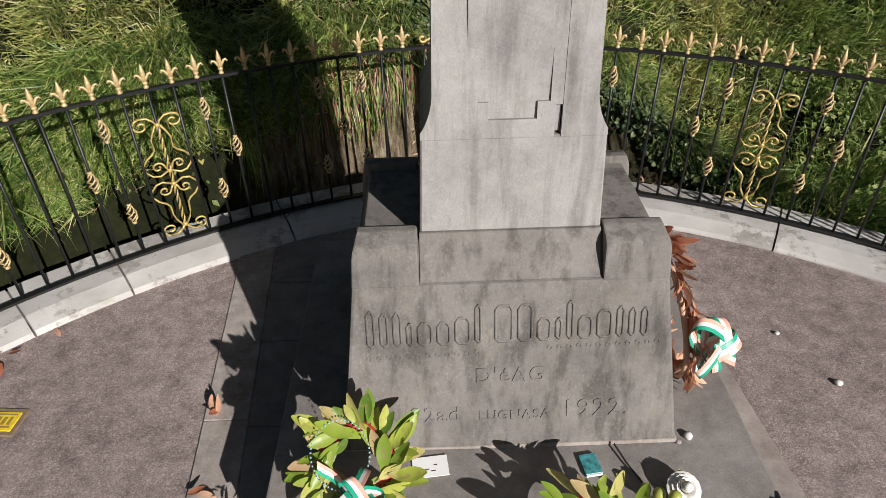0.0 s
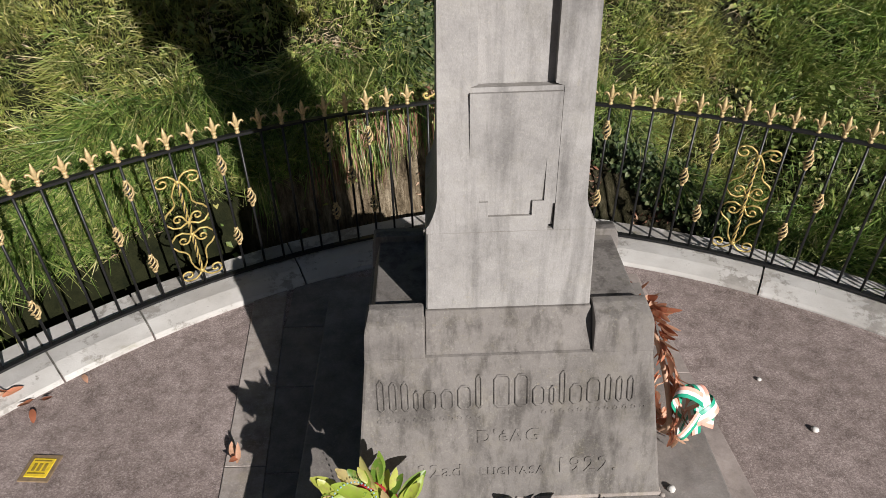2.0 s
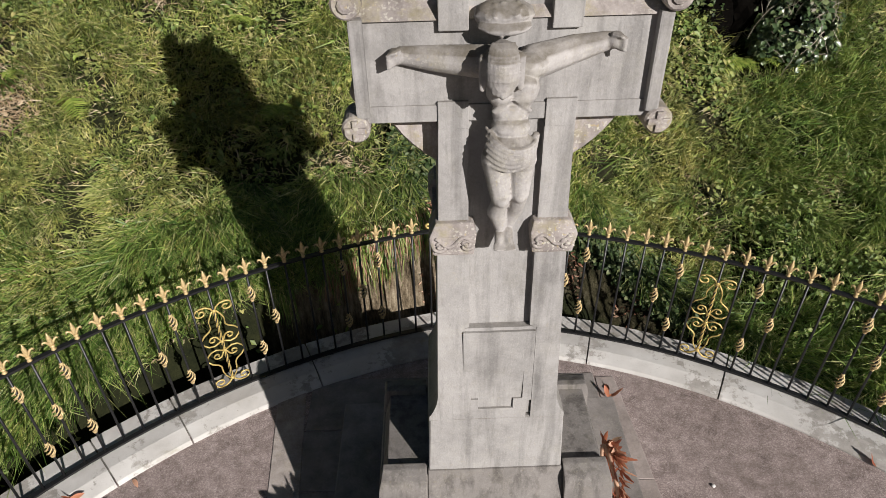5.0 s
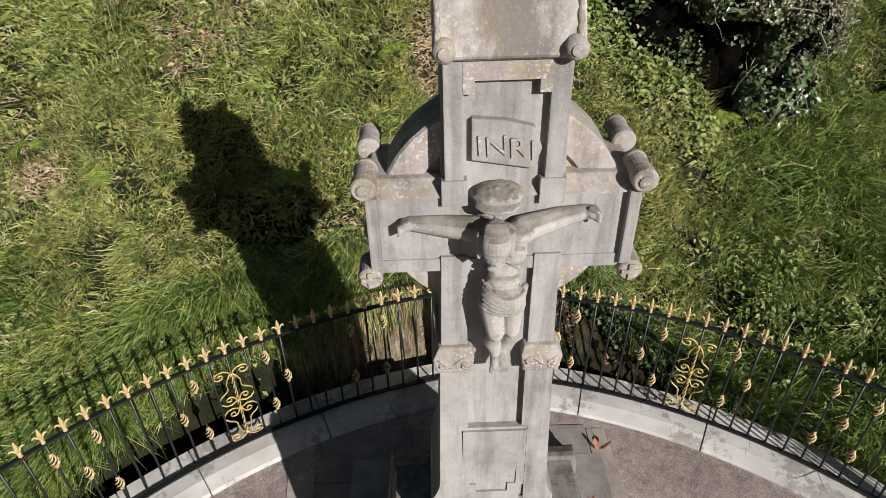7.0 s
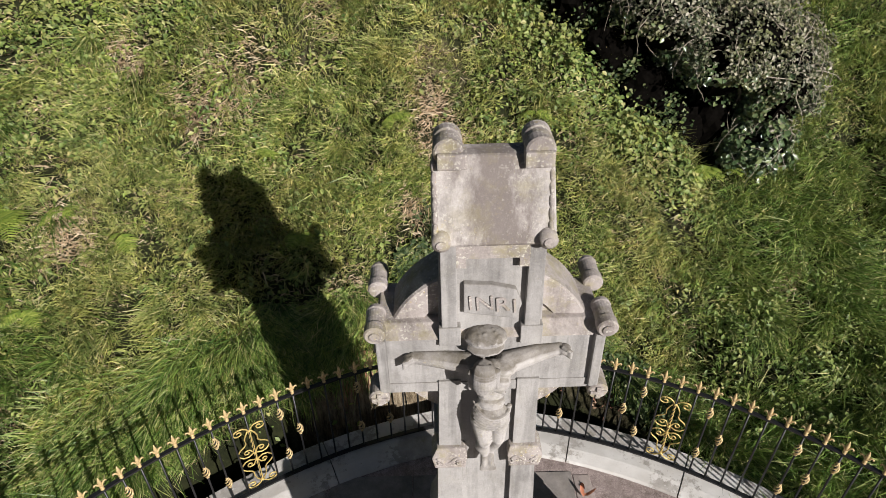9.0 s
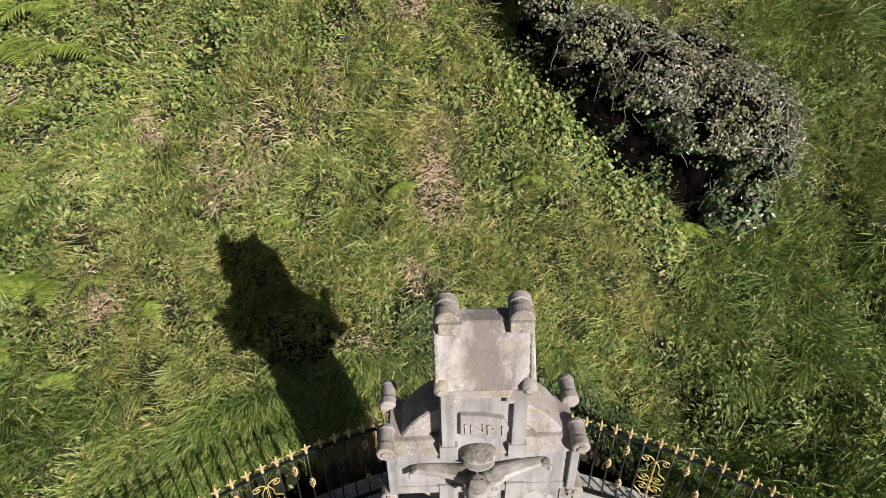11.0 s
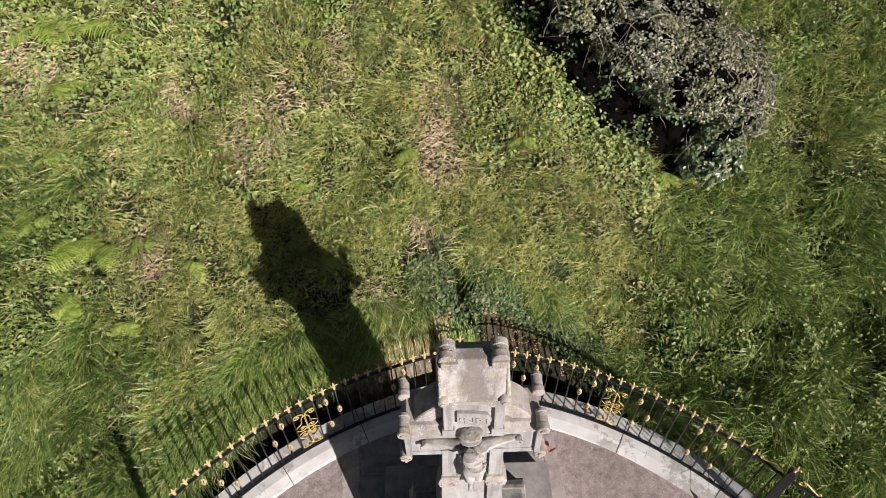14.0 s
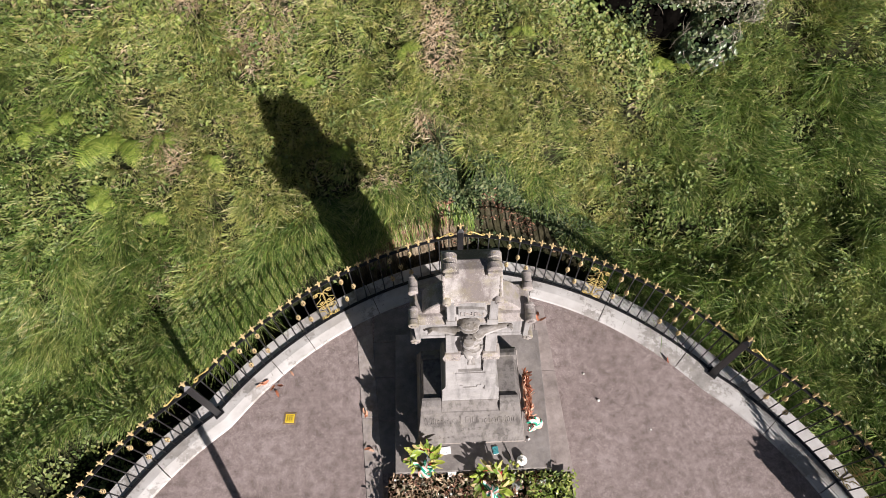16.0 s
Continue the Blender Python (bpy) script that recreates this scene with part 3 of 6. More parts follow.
def build_shaft():
    rows = [(z, -half(z), half(z), front(z), -front(z) + 0.02) for z in (0.824, 1.0, 1.18)]
    bm = loft(rows)
    part("shaft_foot", bevel(bm, 0.006, 1), STONE, cross)
    d = 0.034
    zs = [1.17] + [1.20 + 0.0135 * k for k in range(11)] + [1.6, 2.105, 2.62, 3.0, 3.46]
    core = loft([(z, -half(z) + 0.002, half(z) - 0.002, front(z) + d, -front(z) + 0.03) for z in zs])
    part("shaft_core", core, STONE, cross)
    # side strips, standing proud of the sunk middle
    for s in (-1, 1):
        zz = [1.176] + [1.20 + 0.0135 * k for k in range(11)] + [1.6, 1.715, 1.725, 2.11]
        inner = 0.125
        rows = [(z, *sorted((s * (inner if z > 1.72 else 0.154), s * half(z))), front(z), front(z) + 0.10) for z in zz]
        part("pilaster", loft(rows), STONE, cross)
        rows = [(z, *sorted((s * 0.128, s * (half(z) - 0.004))), front(z) + 0.004, front(z) + 0.10) for z in (2.225, 2.5, 2.64)]
        part("pilaster", loft(rows), STONE, cross)
    # sunk panel below: a raised tablet with notched corners
    y = front(1.4)
    part("tablet", block(-0.15, 0.15, y + 0.0055, y + 0.06, 1.19, 1.70, 0), STONE, cross)
    bm = bmesh.new()
    for x0, x1, z0, z1 in ((-0.155, -0.118, 1.238, 1.54), (0.113, 0.155, 1.285, 1.54), (0.113, 0.132, 1.238, 1.285), (-0.155, 0.155, 1.54, 1.716), (-0.155, 0.132, 1.172, 1.238), (-0.118, -0.09, 1.486, 1.54), (0.088, 0.113, 1.486, 1.54), (0.072, 0.113, 1.238, 1.297), (-0.118, -0.085, 1.238, 1.297)):
        hexa(bm, (x0, x1, front(z0) + 0.002, y + 0.06), (x0, x1, front(z1) + 0.002, y + 0.06), z0, z1)
    part("tablet_border", bm, STONE, cross)


build_shaft()


def build_capitals():
    for s in (-1, 1):
        for sy in (-1, 1):
            f = front(2.1)
            ya, yb = sorted((sy * (-f + 0.032), sy * (-f - 0.10)))
            cap = part("capital", taper((*sorted((s * 0.108, s * 0.262)), ya, yb), (*sorted((s * 0.10, s * 0.278)), ya, yb), 2.105, 2.19, 0.010), STONE_WORN, cross)
            part("abacus", taper((*sorted((s * 0.098, s * 0.276)), ya, yb), (*sorted((s * 0.112, s * 0.250)), ya + 0.02 * (sy < 0), yb - 0.02 * (sy > 0)), 2.188, 2.238, 0.006), STONE_WORN, cross)
            if sy > 0:
                continue
            y = -0.262
            bm = bmesh.new()
            for cx, cz, r, a in ((0.135, 2.155, 0.026, 200), (0.235, 2.150, 0.028, -20)):
                p = [(s * q[0], y + 0.024, q[2]) for q in spiral(cx, cz, r, 0.005, a, a + 520 * (1 if a > 0 else -1), 18)]
                tube(bm, p, 0.0085, 6)
            wave = [(s * (0.118 + 0.135 * k / 12), y + 0.024, 2.165 + 0.022 * math.sin(k / 12 * 7.5)) for k in range(13)]
            tube(bm, wave, 0.009, 6)
            part("carved_scroll", bm, STONE_WORN, cap, "", True)
    # plain band round the shaft between the capitals at the sides
    for s in (-1, 1):
        part("capital_side", block(*sorted((s * 0.20, s * 0.262)), -0.14, 0.14, 2.11, 2.20, 0.006), STONE_WORN, cross)


build_capitals()


def build_arms():
    z0, z1 = 2.637, 3.012
    yf = -0.206
    part("arm_beam", taper((-0.485, 0.485, yf + 0.016, 0.17), (-0.482, 0.482, yf + 0.02, 0.165), z0, z1 - 0.04, 0.006), STONE, cross)
    part("arm_top", taper((-0.492, 0.492, yf + 0.004, 0.18), (-0.482, 0.482, yf + 0.06, 0.125), z1 - 0.045, z1 + 0.012, 0.008), STONE_WORN, cross)
    part("arm_band", block(-0.486, 0.486, yf + 0.011, yf + 0.03, z0 - 0.004, z0 + 0.055, 0.003), STONE, cross)
    for s in (-1, 1):
        part("arm_end_strip", block(*sorted((s * 0.452, s * 0.497)), yf - 0.012, 0.176, z0 + 0.02, z1 - 0.03, 0.008), STONE, cross)
        for sy in (-1, 1):
            # rolled scroll on the top corner
            a, b = sorted((sy * 0.235, sy * 0.065))
            bm = lathe(bmesh.new(), [(0.040, a), (0.047, a + 0.007), (0.047, a + 0.05), (0.042, a + 0.062), (0.042, b - 0.03), (0.045, b - 0.022), (0.040, b)], 22, (s * 0.494, 0, z1 + 0.018), "y")
            roll = part("corner_roll", bm, STONE_WORN, cross)
            c, d = sorted((sy * 0.246, sy * 0.23))
            part("roll_eye", lathe(bmesh.new(), [(0.012, c), (0.024, c + 0.004), (0.024, d)], 10, (s * 0.494, 0, z1 + 0.018), "y"), STONE_WORN, roll)
            # round boss with a carved cross on the lower corner
            e, g = sorted((sy * 0.222, sy * 0.09))
            bz, bx = z0 - 0.014, s * 0.503
            prof = [(0.041, e), (0.048, e + 0.008), (0.048, g - 0.012), (0.041, g)]
            boss = part("corner_boss", lathe(bmesh.new(), prof, 22, (bx, 0, bz), "y"), STONE_WORN, cross)
            bm = bmesh.new()
            f0, f1 = sorted((sy * 0.215, sy * 0.230))
            for dx, dz, w, h in ((0, 0.022, 0.010, 0.014), (0, -0.022, 0.010, 0.014), (0.022, 0, 0.014, 0.010), (-0.022, 0, 0.014, 0.010), (0, 0, 0.008, 0.008)):
                hexa(bm, (bx + dx - w, bx + dx + w, f0, f1), (bx + dx - w, bx + dx + w, f0, f1), bz + dz - h, bz + dz + h)
            part("carved_cross", bm, STONE_WORN, boss)
    # sunk joint of the shaft across the beam
    for s in (-1, 1):
        part("crossing_strip", block(*sorted((s * 0.128, s * 0.222)), yf - 0.003, yf + 0.05, z1 - 0.075, z1 + 0.03, 0.004), STONE, cross)
        part("crossing_strip", block(*sorted((s * 0.128, s * 0.230)), yf + 0.0045, yf + 0.05, z0 - 0.03, z0 + 0.068, 0.002), STONE, cross)


build_arms()


def build_ring():
    bm = bmesh.new()
    n = 56
    r = 0.46
    rings = []
    for rr, y in ((0.02, -0.095), (0.33, -0.095), (0.34, -0.115), (r - 0.008, -0.118), (r, -0.108), (r, 0.085), (r - 0.008, 0.095), (0.02, 0.095)):
        rings.append([bm.verts.new((rr * math.cos(math.tau * k / n), y, 2.835 + rr * math.sin(math.tau * k / n))) for k in range(n)])
    for a, b in zip(rings, rings[1:]):
        for k in range(n):
            bm.faces.new((a[k], a[(k + 1) % n], b[(k + 1) % n], b[k]))
    bm.faces.new(rings[0])
    bm.faces.new(rings[-1][::-1])
    part("ring", bm, STONE_WORN, cross, "weathered solid stone ring behind the arms")


build_ring()


def build_head():
    y = -0.203
    for s in (-1, 1):
        part("head_strip", block(*sorted((s * 0.142, s * 0.209)), y, 0.19, 3.0, 3.475, 0.005), STONE, cross)
    n = [(-0.145, 3.36), (-0.105, 3.36), (-0.105, 3.405), (0.105, 3.405), (0.105, 3.36), (0.145, 3.36), (0.145, 3.478), (-0.145, 3.478)]
    part("head_panel_top", prism(n, y - 0.001, y + 0.06), STONE_WORN, cross)
    # scroll plate with four letters
    plate = part("title_plate", bevel(prism([(-0.115, 3.115), (0.105, 3.075), (0.128, 3.155), (0.10, 3.235), (0.0, 3.262), (-0.115, 3.272)], y + 0.006, y + 0.05), 0.006, 2), STONE, cross)
    for k, ch in enumerate("INRI"):
        cu = bpy.data.curves.new("letter", "FONT")
        cu.body, cu.size, cu.extrude = ch, 0.108, 0.005
        ob = new("tmp", cu)
        me = bpy.data.meshes.new_from_object(ob.evaluated_get(bpy.context.evaluated_depsgraph_get()))
        bpy.data.objects.remove(ob)
        me.materials.clear()
        me.materials.append(STONE_WORN)
        o = new("letter", me)
        o.parent = plate
        o.matrix_basis = pose((-0.098, -0.068, 0.014, 0.086)[k], y + 0.004, (3.135, 3.13, 3.122, 3.112)[k], 90, -4, 0)
    # sloping cap stone
    yb = 0.06
    bm = loft([(3.472, -0.218, 0.218, -0.212, 0.21), (3.488, -0.238, 0.238, -0.232, 0.23), (3.505, -0.238, 0.238, -0.228, 0.226), (3.800, -0.225, 0.225, -0.118, -0.01), (3.813, -0.222, 0.222, -0.108, -0.022)])
    roof = part("cap_stone", bevel(bm, 0.005, 1), STONE_CAP, cross, "lichened sloping cap stone with rolled corners")
    for s in (-1, 1):
        # worn leaves carved along the sloping edges
        for k in range(6):
            t = (k + 0.4) / 6
            bm = bmesh.new()
            m = Matrix.Translation(((-0.222, 0.214)[s > 0], -0.212 + 0.112 * t, 3.53 + 0.275 * t)) @ Euler((radians(-21), 0, radians(s * 8))).to_matrix().to_4x4() @ Matrix.Diagonal((0.013, 0.022, 0.034, 1))
            bmesh.ops.create_icosphere(bm, subdivisions=2, radius=1, matrix=m)
            part("edge_leaf", bm, STONE_WORN, roof, "", True)
        bm = lathe(bmesh.new(), [(0.016, -0.262), (0.036, -0.255), (0.037, -0.19), (0.03, -0.16)], 14, (s * 0.203, 0, 3.515), "y")
        part("eave_curl", bm, STONE_WORN, roof, "", True)
        part("curl_eye", lathe(bmesh.new(), [(0.01, -0.268), (0.02, -0.266), (0.02, -0.25)], 10, (s * 0.203, 0, 3.515), "y"), STONE_WORN, roof)
        # large rolls along the top corners
        prof = [(0.048, -0.140), (0.056, -0.133), (0.057, -0.085), (0.051, -0.077), (0.051, -0.047), (0.056, -0.039), (0.055, 0.005), (0.046, 0.013)]
        top = part("top_roll", lathe(bmesh.new(), prof, 24, (s * 0.168, 0, 3.835), "y"), STONE_WORN, roof)
        part("roll_key", block(*sorted((s * 0.16 - 0.05, s * 0.16 + 0.06)), -0.160, -0.095, 3.775, 3.84, 0.008), STONE_WORN, top)


build_head()


def build_inscription():
    """Lettering on the sloping face, as plain bars; the date stays readable."""
    slope = math.atan2(0.209, 0.66)

    def on_face(x, h, lift=0.0):
        y = -0.578 + 0.209 * h / 0.66 - lift * math.cos(slope)
        return (x, y, h + lift * math.sin(slope))

    def outline_bar(x, h, w, t, name="name_bar", r=0.006):
        p = [(-w / 2, 0.012), (-w / 2 + 0.010, 0), (w / 2 - 0.010, 0), (w / 2, 0.012), (w / 2, t - 0.016), (w / 2 - 0.012, t), (-w / 2 + 0.012, t), (-w / 2, t - 0.016)]
        bm = tube(bmesh.new(), [on_face(x + a, h + b, 0.0) for a, b in p], r, 5, True)
        part(name, bm, STONE_BASE, panel, "", True)

    panel = part("inscription", prism([(-0.02, 0.33), (0.02, 0.33), (0.02, 0.335), (-0.02, 0.335)], -0.44, -0.42), STONE_BASE, cross, "worn carved lettering and a date")
    x = -0.53
    widths = [0.026, 0.026, 0.026, 0.018, 0.048, 0.044, 0.05, 0.02, 0, 0.062, 0.05, 0.044, 0.018, 0.02, 0.046, 0.05, 0.022, 0.022, 0.022]
    tall = [0.14, 0.13, 0.13, 0.09, 0.085, 0.085, 0.10, 0.15, 0, 0.14, 0.14, 0.085, 0.085, 0.15, 0.085, 0.105, 0.12, 0.11, 0.11]
    for w, t in zip(widths, tall):
        if w:
            outline_bar(x + w / 2, 0.432 + 0.012 * (x + 0.5), w, t * 0.97)
        x += (w + 0.023) if w else 0.03
    for k in range(12):
        for x0, h0 in ((-0.53, 0.385), (0.143, 0.406)):
            c = Vector(on_face(x0 + k * 0.0365, h0 + 0.001 * k, 0.0))
            tubeb = tube(bmesh.new(), [c + Vector((0.009 * math.cos(a), 0.009 * math.sin(a) * math.sin(slope), 0.009 * math.sin(a) * math.cos(slope))) for a in (math.tau * q / 7 for q in range(7))], 0.003, 4, True)
            part("dot", tubeb, STONE_BASE, panel)
    for body, x0, size, h0 in (("22ad", -0.385, 0.088, 0.121), ("LUGNASA", -0.125, 0.056, 0.121), ("1922.", 0.195, 0.104, 0.124), ("D'\u00e9AG", -0.137, 0.086, 0.277)):
        cu = bpy.data.curves.new("letters", "FONT")
        cu.body, cu.size, cu.extrude, cu.space_character, cu.bevel_depth = body, size, 0.0012, 1.15, 0.0008
        ob = new("tmp", cu)
        me = bpy.data.meshes.new_from_object(ob.evaluated_get(bpy.context.evaluated_depsgraph_get()))
        bpy.data.objects.remove(ob)
        me.materials.clear()
        me.materials.append(STONE_BASE)
        o = new("date", me)
        o.parent = panel
        o.matrix_basis = Matrix.Translation(on_face(x0, h0, 0.002)) @ pose(0, 0, 0, 90 - math.degrees(slope), 0, 0)


build_inscription()


def build_statue():
    """The carved figure on the cross, as one plain worn shape."""
    bm = bmesh.new()

    def ball(p, r, scale=(1, 1, 1), rot=(0, 0, 0)):
        m = Matrix.Translation(p) @ Euler([radians(a) for a in rot]).to_matrix().to_4x4() @ Matrix.Diagonal((*[r * s for s in scale], 1))
        bmesh.ops.create_icosphere(bm, subdivisions=2, radius=1, matrix=m)

    def limb(a, b, ra, rb, n=8, flat=1.0):
        a, b = Vector(a), Vector(b)
        for k in range(n + 1):
            t = k / n
            ball(a.lerp(b, t), ra + (rb - ra) * t, (1, 0.85, flat))

    # arms lie flat on the beam, thick at the shoulder
    limb((-0.335, -0.196, 2.862), (-0.22, -0.200, 2.850), 0.031, 0.045, 9)
    limb((-0.22, -0.200, 2.850), (-0.075, -0.228, 2.846), 0.045, 0.056, 9)
    limb((0.305, -0.196, 2.890), (0.20, -0.200, 2.868), 0.031, 0.047, 9)
    limb((0.20, -0.200, 2.868), (0.075, -0.228, 2.842), 0.047, 0.058, 9)
    for x, z, s in ((-0.358, 2.864, -1), (0.327, 2.896, 1)):
        ball((x, -0.210, z), 0.029, (1.0, 0.9, 1.0))
        for k in range(4):
            limb((x + s * 0.006, -0.226, z + 0.020 - 0.013 * k), (x + s * 0.022, -0.242, z + 0.013 - 0.012 * k), 0.0085, 0.0075, 4)
        limb((x - s * 0.012, -0.222, z + 0.022), (x + s * 0.008, -0.243, z + 0.020), 0.009, 0.007, 4)
    # shoulders, neck and collar
    ball((-0.050, -0.248, 2.842), 0.050, (1.15, 0.9, 0.85))
    ball((0.055, -0.252, 2.842), 0.054, (1.15, 0.9, 0.85))
    limb((0.004, -0.262, 2.855), (-0.025, -0.300, 2.868), 0.042, 0.040, 5)
    # rib cage, hollow belly, hips
    ball((-0.028, -0.264, 2.775), 0.058, (0.92, 0.78, 1.2))
    ball((0.038, -0.264, 2.775), 0.059, (0.92, 0.78, 1.2))
    ball((-0.032, -0.296, 2.790), 0.030, (1.15, 0.5, 0.8))
    ball((0.044, -0.296, 2.790), 0.031, (1.15, 0.5, 0.8))
    for s in (-1, 1):
        limb((0.005 + s * 0.010, -0.297, 2.748), (0.005 + s * 0.056, -0.276, 2.702), 0.009, 0.010, 8)
    ball((0.004, -0.256, 2.690), 0.060, (1.06, 0.70, 1.0))
    ball((0.004, -0.266, 2.640), 0.058, (1.16, 0.78, 0.9))
    ball((0.004, -0.280, 2.652), 0.036, (1.0, 0.7, 1.0))
    # cloth: a slanting wrap with shallow swags that follow the hips
    ball((0.002, -0.270, 2.568), 0.074, (1.14, 0.84, 0.98))
    ball((-0.046, -0.276, 2.530), 0.049, (0.97, 0.95, 1.15))
    ball((0.050, -0.274, 2.530), 0.049, (0.97, 0.95, 1.15))
    for k in range(6):
        z0, z1 = 2.640 - 0.021 * k, 2.596 - 0.012 * k
        pts = []
        for q in range(13):
            f = q / 12
            x, z = -0.074 + 0.156 * f, z0 + (z1 - z0) * f - 0.026 * math.sin(math.pi * f)
            bulge = max(0.0, 1 - ((x - 0.002) / 0.092) ** 2 - ((z - 2.560) / 0.115) ** 2)
            pts.append(Vector((x, -0.268 - 0.066 * math.sqrt(bulge), z)))
        for a, b in zip(pts, pts[1:]):
            limb(a, b, 0.0075, 0.0075, 2)
    limb((0.088, -0.274, 2.612), (0.084, -0.268, 2.520), 0.014, 0.009)
    # legs, the near one bent over the other
    limb((-0.044, -0.280, 2.515), (-0.024, -0.300, 2.390), 0.046, 0.035)
    ball((-0.022, -0.313, 2.388), 0.025, (1, 0.8, 1.1))
    limb((-0.024, -0.294, 2.375), (-0.034, -0.264, 2.315), 0.032, 0.035)
    limb((-0.034, -0.264, 2.315), (-0.014, -0.246, 2.225), 0.034, 0.020)
    limb((0.048, -0.272, 2.515), (0.042, -0.290, 2.400), 0.045, 0.034)
    ball((0.042, -0.302, 2.396), 0.024, (1, 0.8, 1.1))
    limb((0.042, -0.284, 2.385), (0.034, -0.248, 2.310), 0.031, 0.031)
    limb((0.034, -0.248, 2.310), (0.012, -0.232, 2.225), 0.030, 0.020)
    for x in (-0.022, 0.016):
        limb((x * 0.7, -0.238, 2.228), (x, -0.282, 2.186), 0.021, 0.017, 6)
        for k in range(4):
            limb((x - 0.014 + 0.0095 * k, -0.290, 2.184), (x - 0.017 + 0.0115 * k, -0.308 + 0.003 * abs(k - 1.5), 2.172), 0.0072, 0.0060, 3)
    # bowed head: the crown with its hair turned outwards, short beard below
    ball((-0.036, -0.322, 2.872), 0.057, (1.0, 1.05, 1.30), (-22, 0, 0))
    ball((-0.036, -0.340, 2.828), 0.046, (1.05, 0.85, 1.1))
    for q in range(9):
        a = -0.85 + 1.7 * q / 8
        pts = []
        for k in range(7):
            t = k / 6
            e = 1.35 - 2.05 * t
            pts.append(Vector((-0.036 + 0.060 * math.sin(a) * math.cos(e * 0.6), -0.322 - 0.062 * math.cos(a) * math.cos(e), 2.866 + 0.072 * math.sin(e))))
        for u, v in zip(pts, pts[1:]):
            limb(u, v, 0.0068, 0.0068, 2)
    for k in range(5):
        ball((-0.036 + 0.013 * (k - 2), -0.366 + 0.006 * abs(k - 2), 2.790 + 0.005 * abs(k - 2)), 0.0105, (0.85, 0.9, 1.35))
    for s in (-1, 1):
        limb((-0.036 + s * 0.054, -0.322, 2.890), (-0.036 + s * 0.058, -0.326, 2.800), 0.018, 0.012, 7)
    # worn canopy of stone above the head
    ball((-0.022, -0.205, 2.985), 0.082, (1.18, 0.85, 0.55))
    ball((-0.024, -0.236, 2.962), 0.068, (1.28, 0.85, 0.34), (14, 0, 0))
    ball((-0.065, -0.215, 2.990), 0.045, (1.0, 0.9, 0.8))
    rnd = random.Random(4)
    for k in range(46):
        a, e = rnd.uniform(0, math.tau), rnd.uniform(0.0, 1.3)
        ball((-0.020 + 0.084 * math.cos(a) * math.cos(e), -0.207 + 0.068 * math.sin(a) * math.cos(e), 2.985 + 0.040 * math.sin(e)), rnd.uniform(0.005, 0.009))
    ob = put("statue", bm, FIGURE, None, "", True)
    tagged(ob, "worn carved stone figure fixed to the cross front", "statue")
    ob.matrix_basis = CROSS
    mod = ob.modifiers.new("join", "REMESH")
    mod.mode, mod.voxel_size, mod.use_smooth_shade = "VOXEL", 0.0046, True
    sm = ob.modifiers.new("wear", "SMOOTH")
    sm.factor, sm.iterations = 0.5, 2


build_statue()

# ---- railing ----
RAIL_Z, FOOT_Z = 1.075, 0.075


def finial_mesh():
    bm = bmesh.new()
    lathe(bm, [(0.012, 0.0), (0.017, 0.006), (0.011, 0.014), (0.010, 0.022), (0.017, 0.030), (0.013, 0.038)], 8)
    prof = [(0.006, 0.036), (0.010, 0.05), (0.015, 0.078), (0.013, 0.098), (0.007, 0.12), (0.0015, 0.138)]
    k = len(bm.verts)
    lathe(bm, prof, 8)
    for s in (-1, 1):
        p = [(s * x, 0, z) for x, z in ((0.004, 0.040), (0.014, 0.058), (0.026, 0.076), (0.038, 0.080), (0.045, 0.070), (0.042, 0.060))]
        tube(bm, p, 0.0085, 6, False, 0.006)
    return bm


def basket_mesh():
    """A slim twisted basket of four wires between two collars."""
    bm = bmesh.new()
    for z in (-0.070, 0.052):
        lathe(bm, [(0.009, z), (0.014, z + 0.004), (0.014, z + 0.014), (0.009, z + 0.018)], 8)
    for q in range(4):
        p = []
        for k in range(10):
            t = k / 9
            a = math.tau * (q / 4 + 0.85 * t)
            r = 0.007 + 0.021 * math.sin(math.pi * t ** 0.85)
            p.append((r * math.cos(a), r * math.sin(a), -0.054 + 0.108 * t))
        tube(bm, p, 0.0058, 5)
    return bm


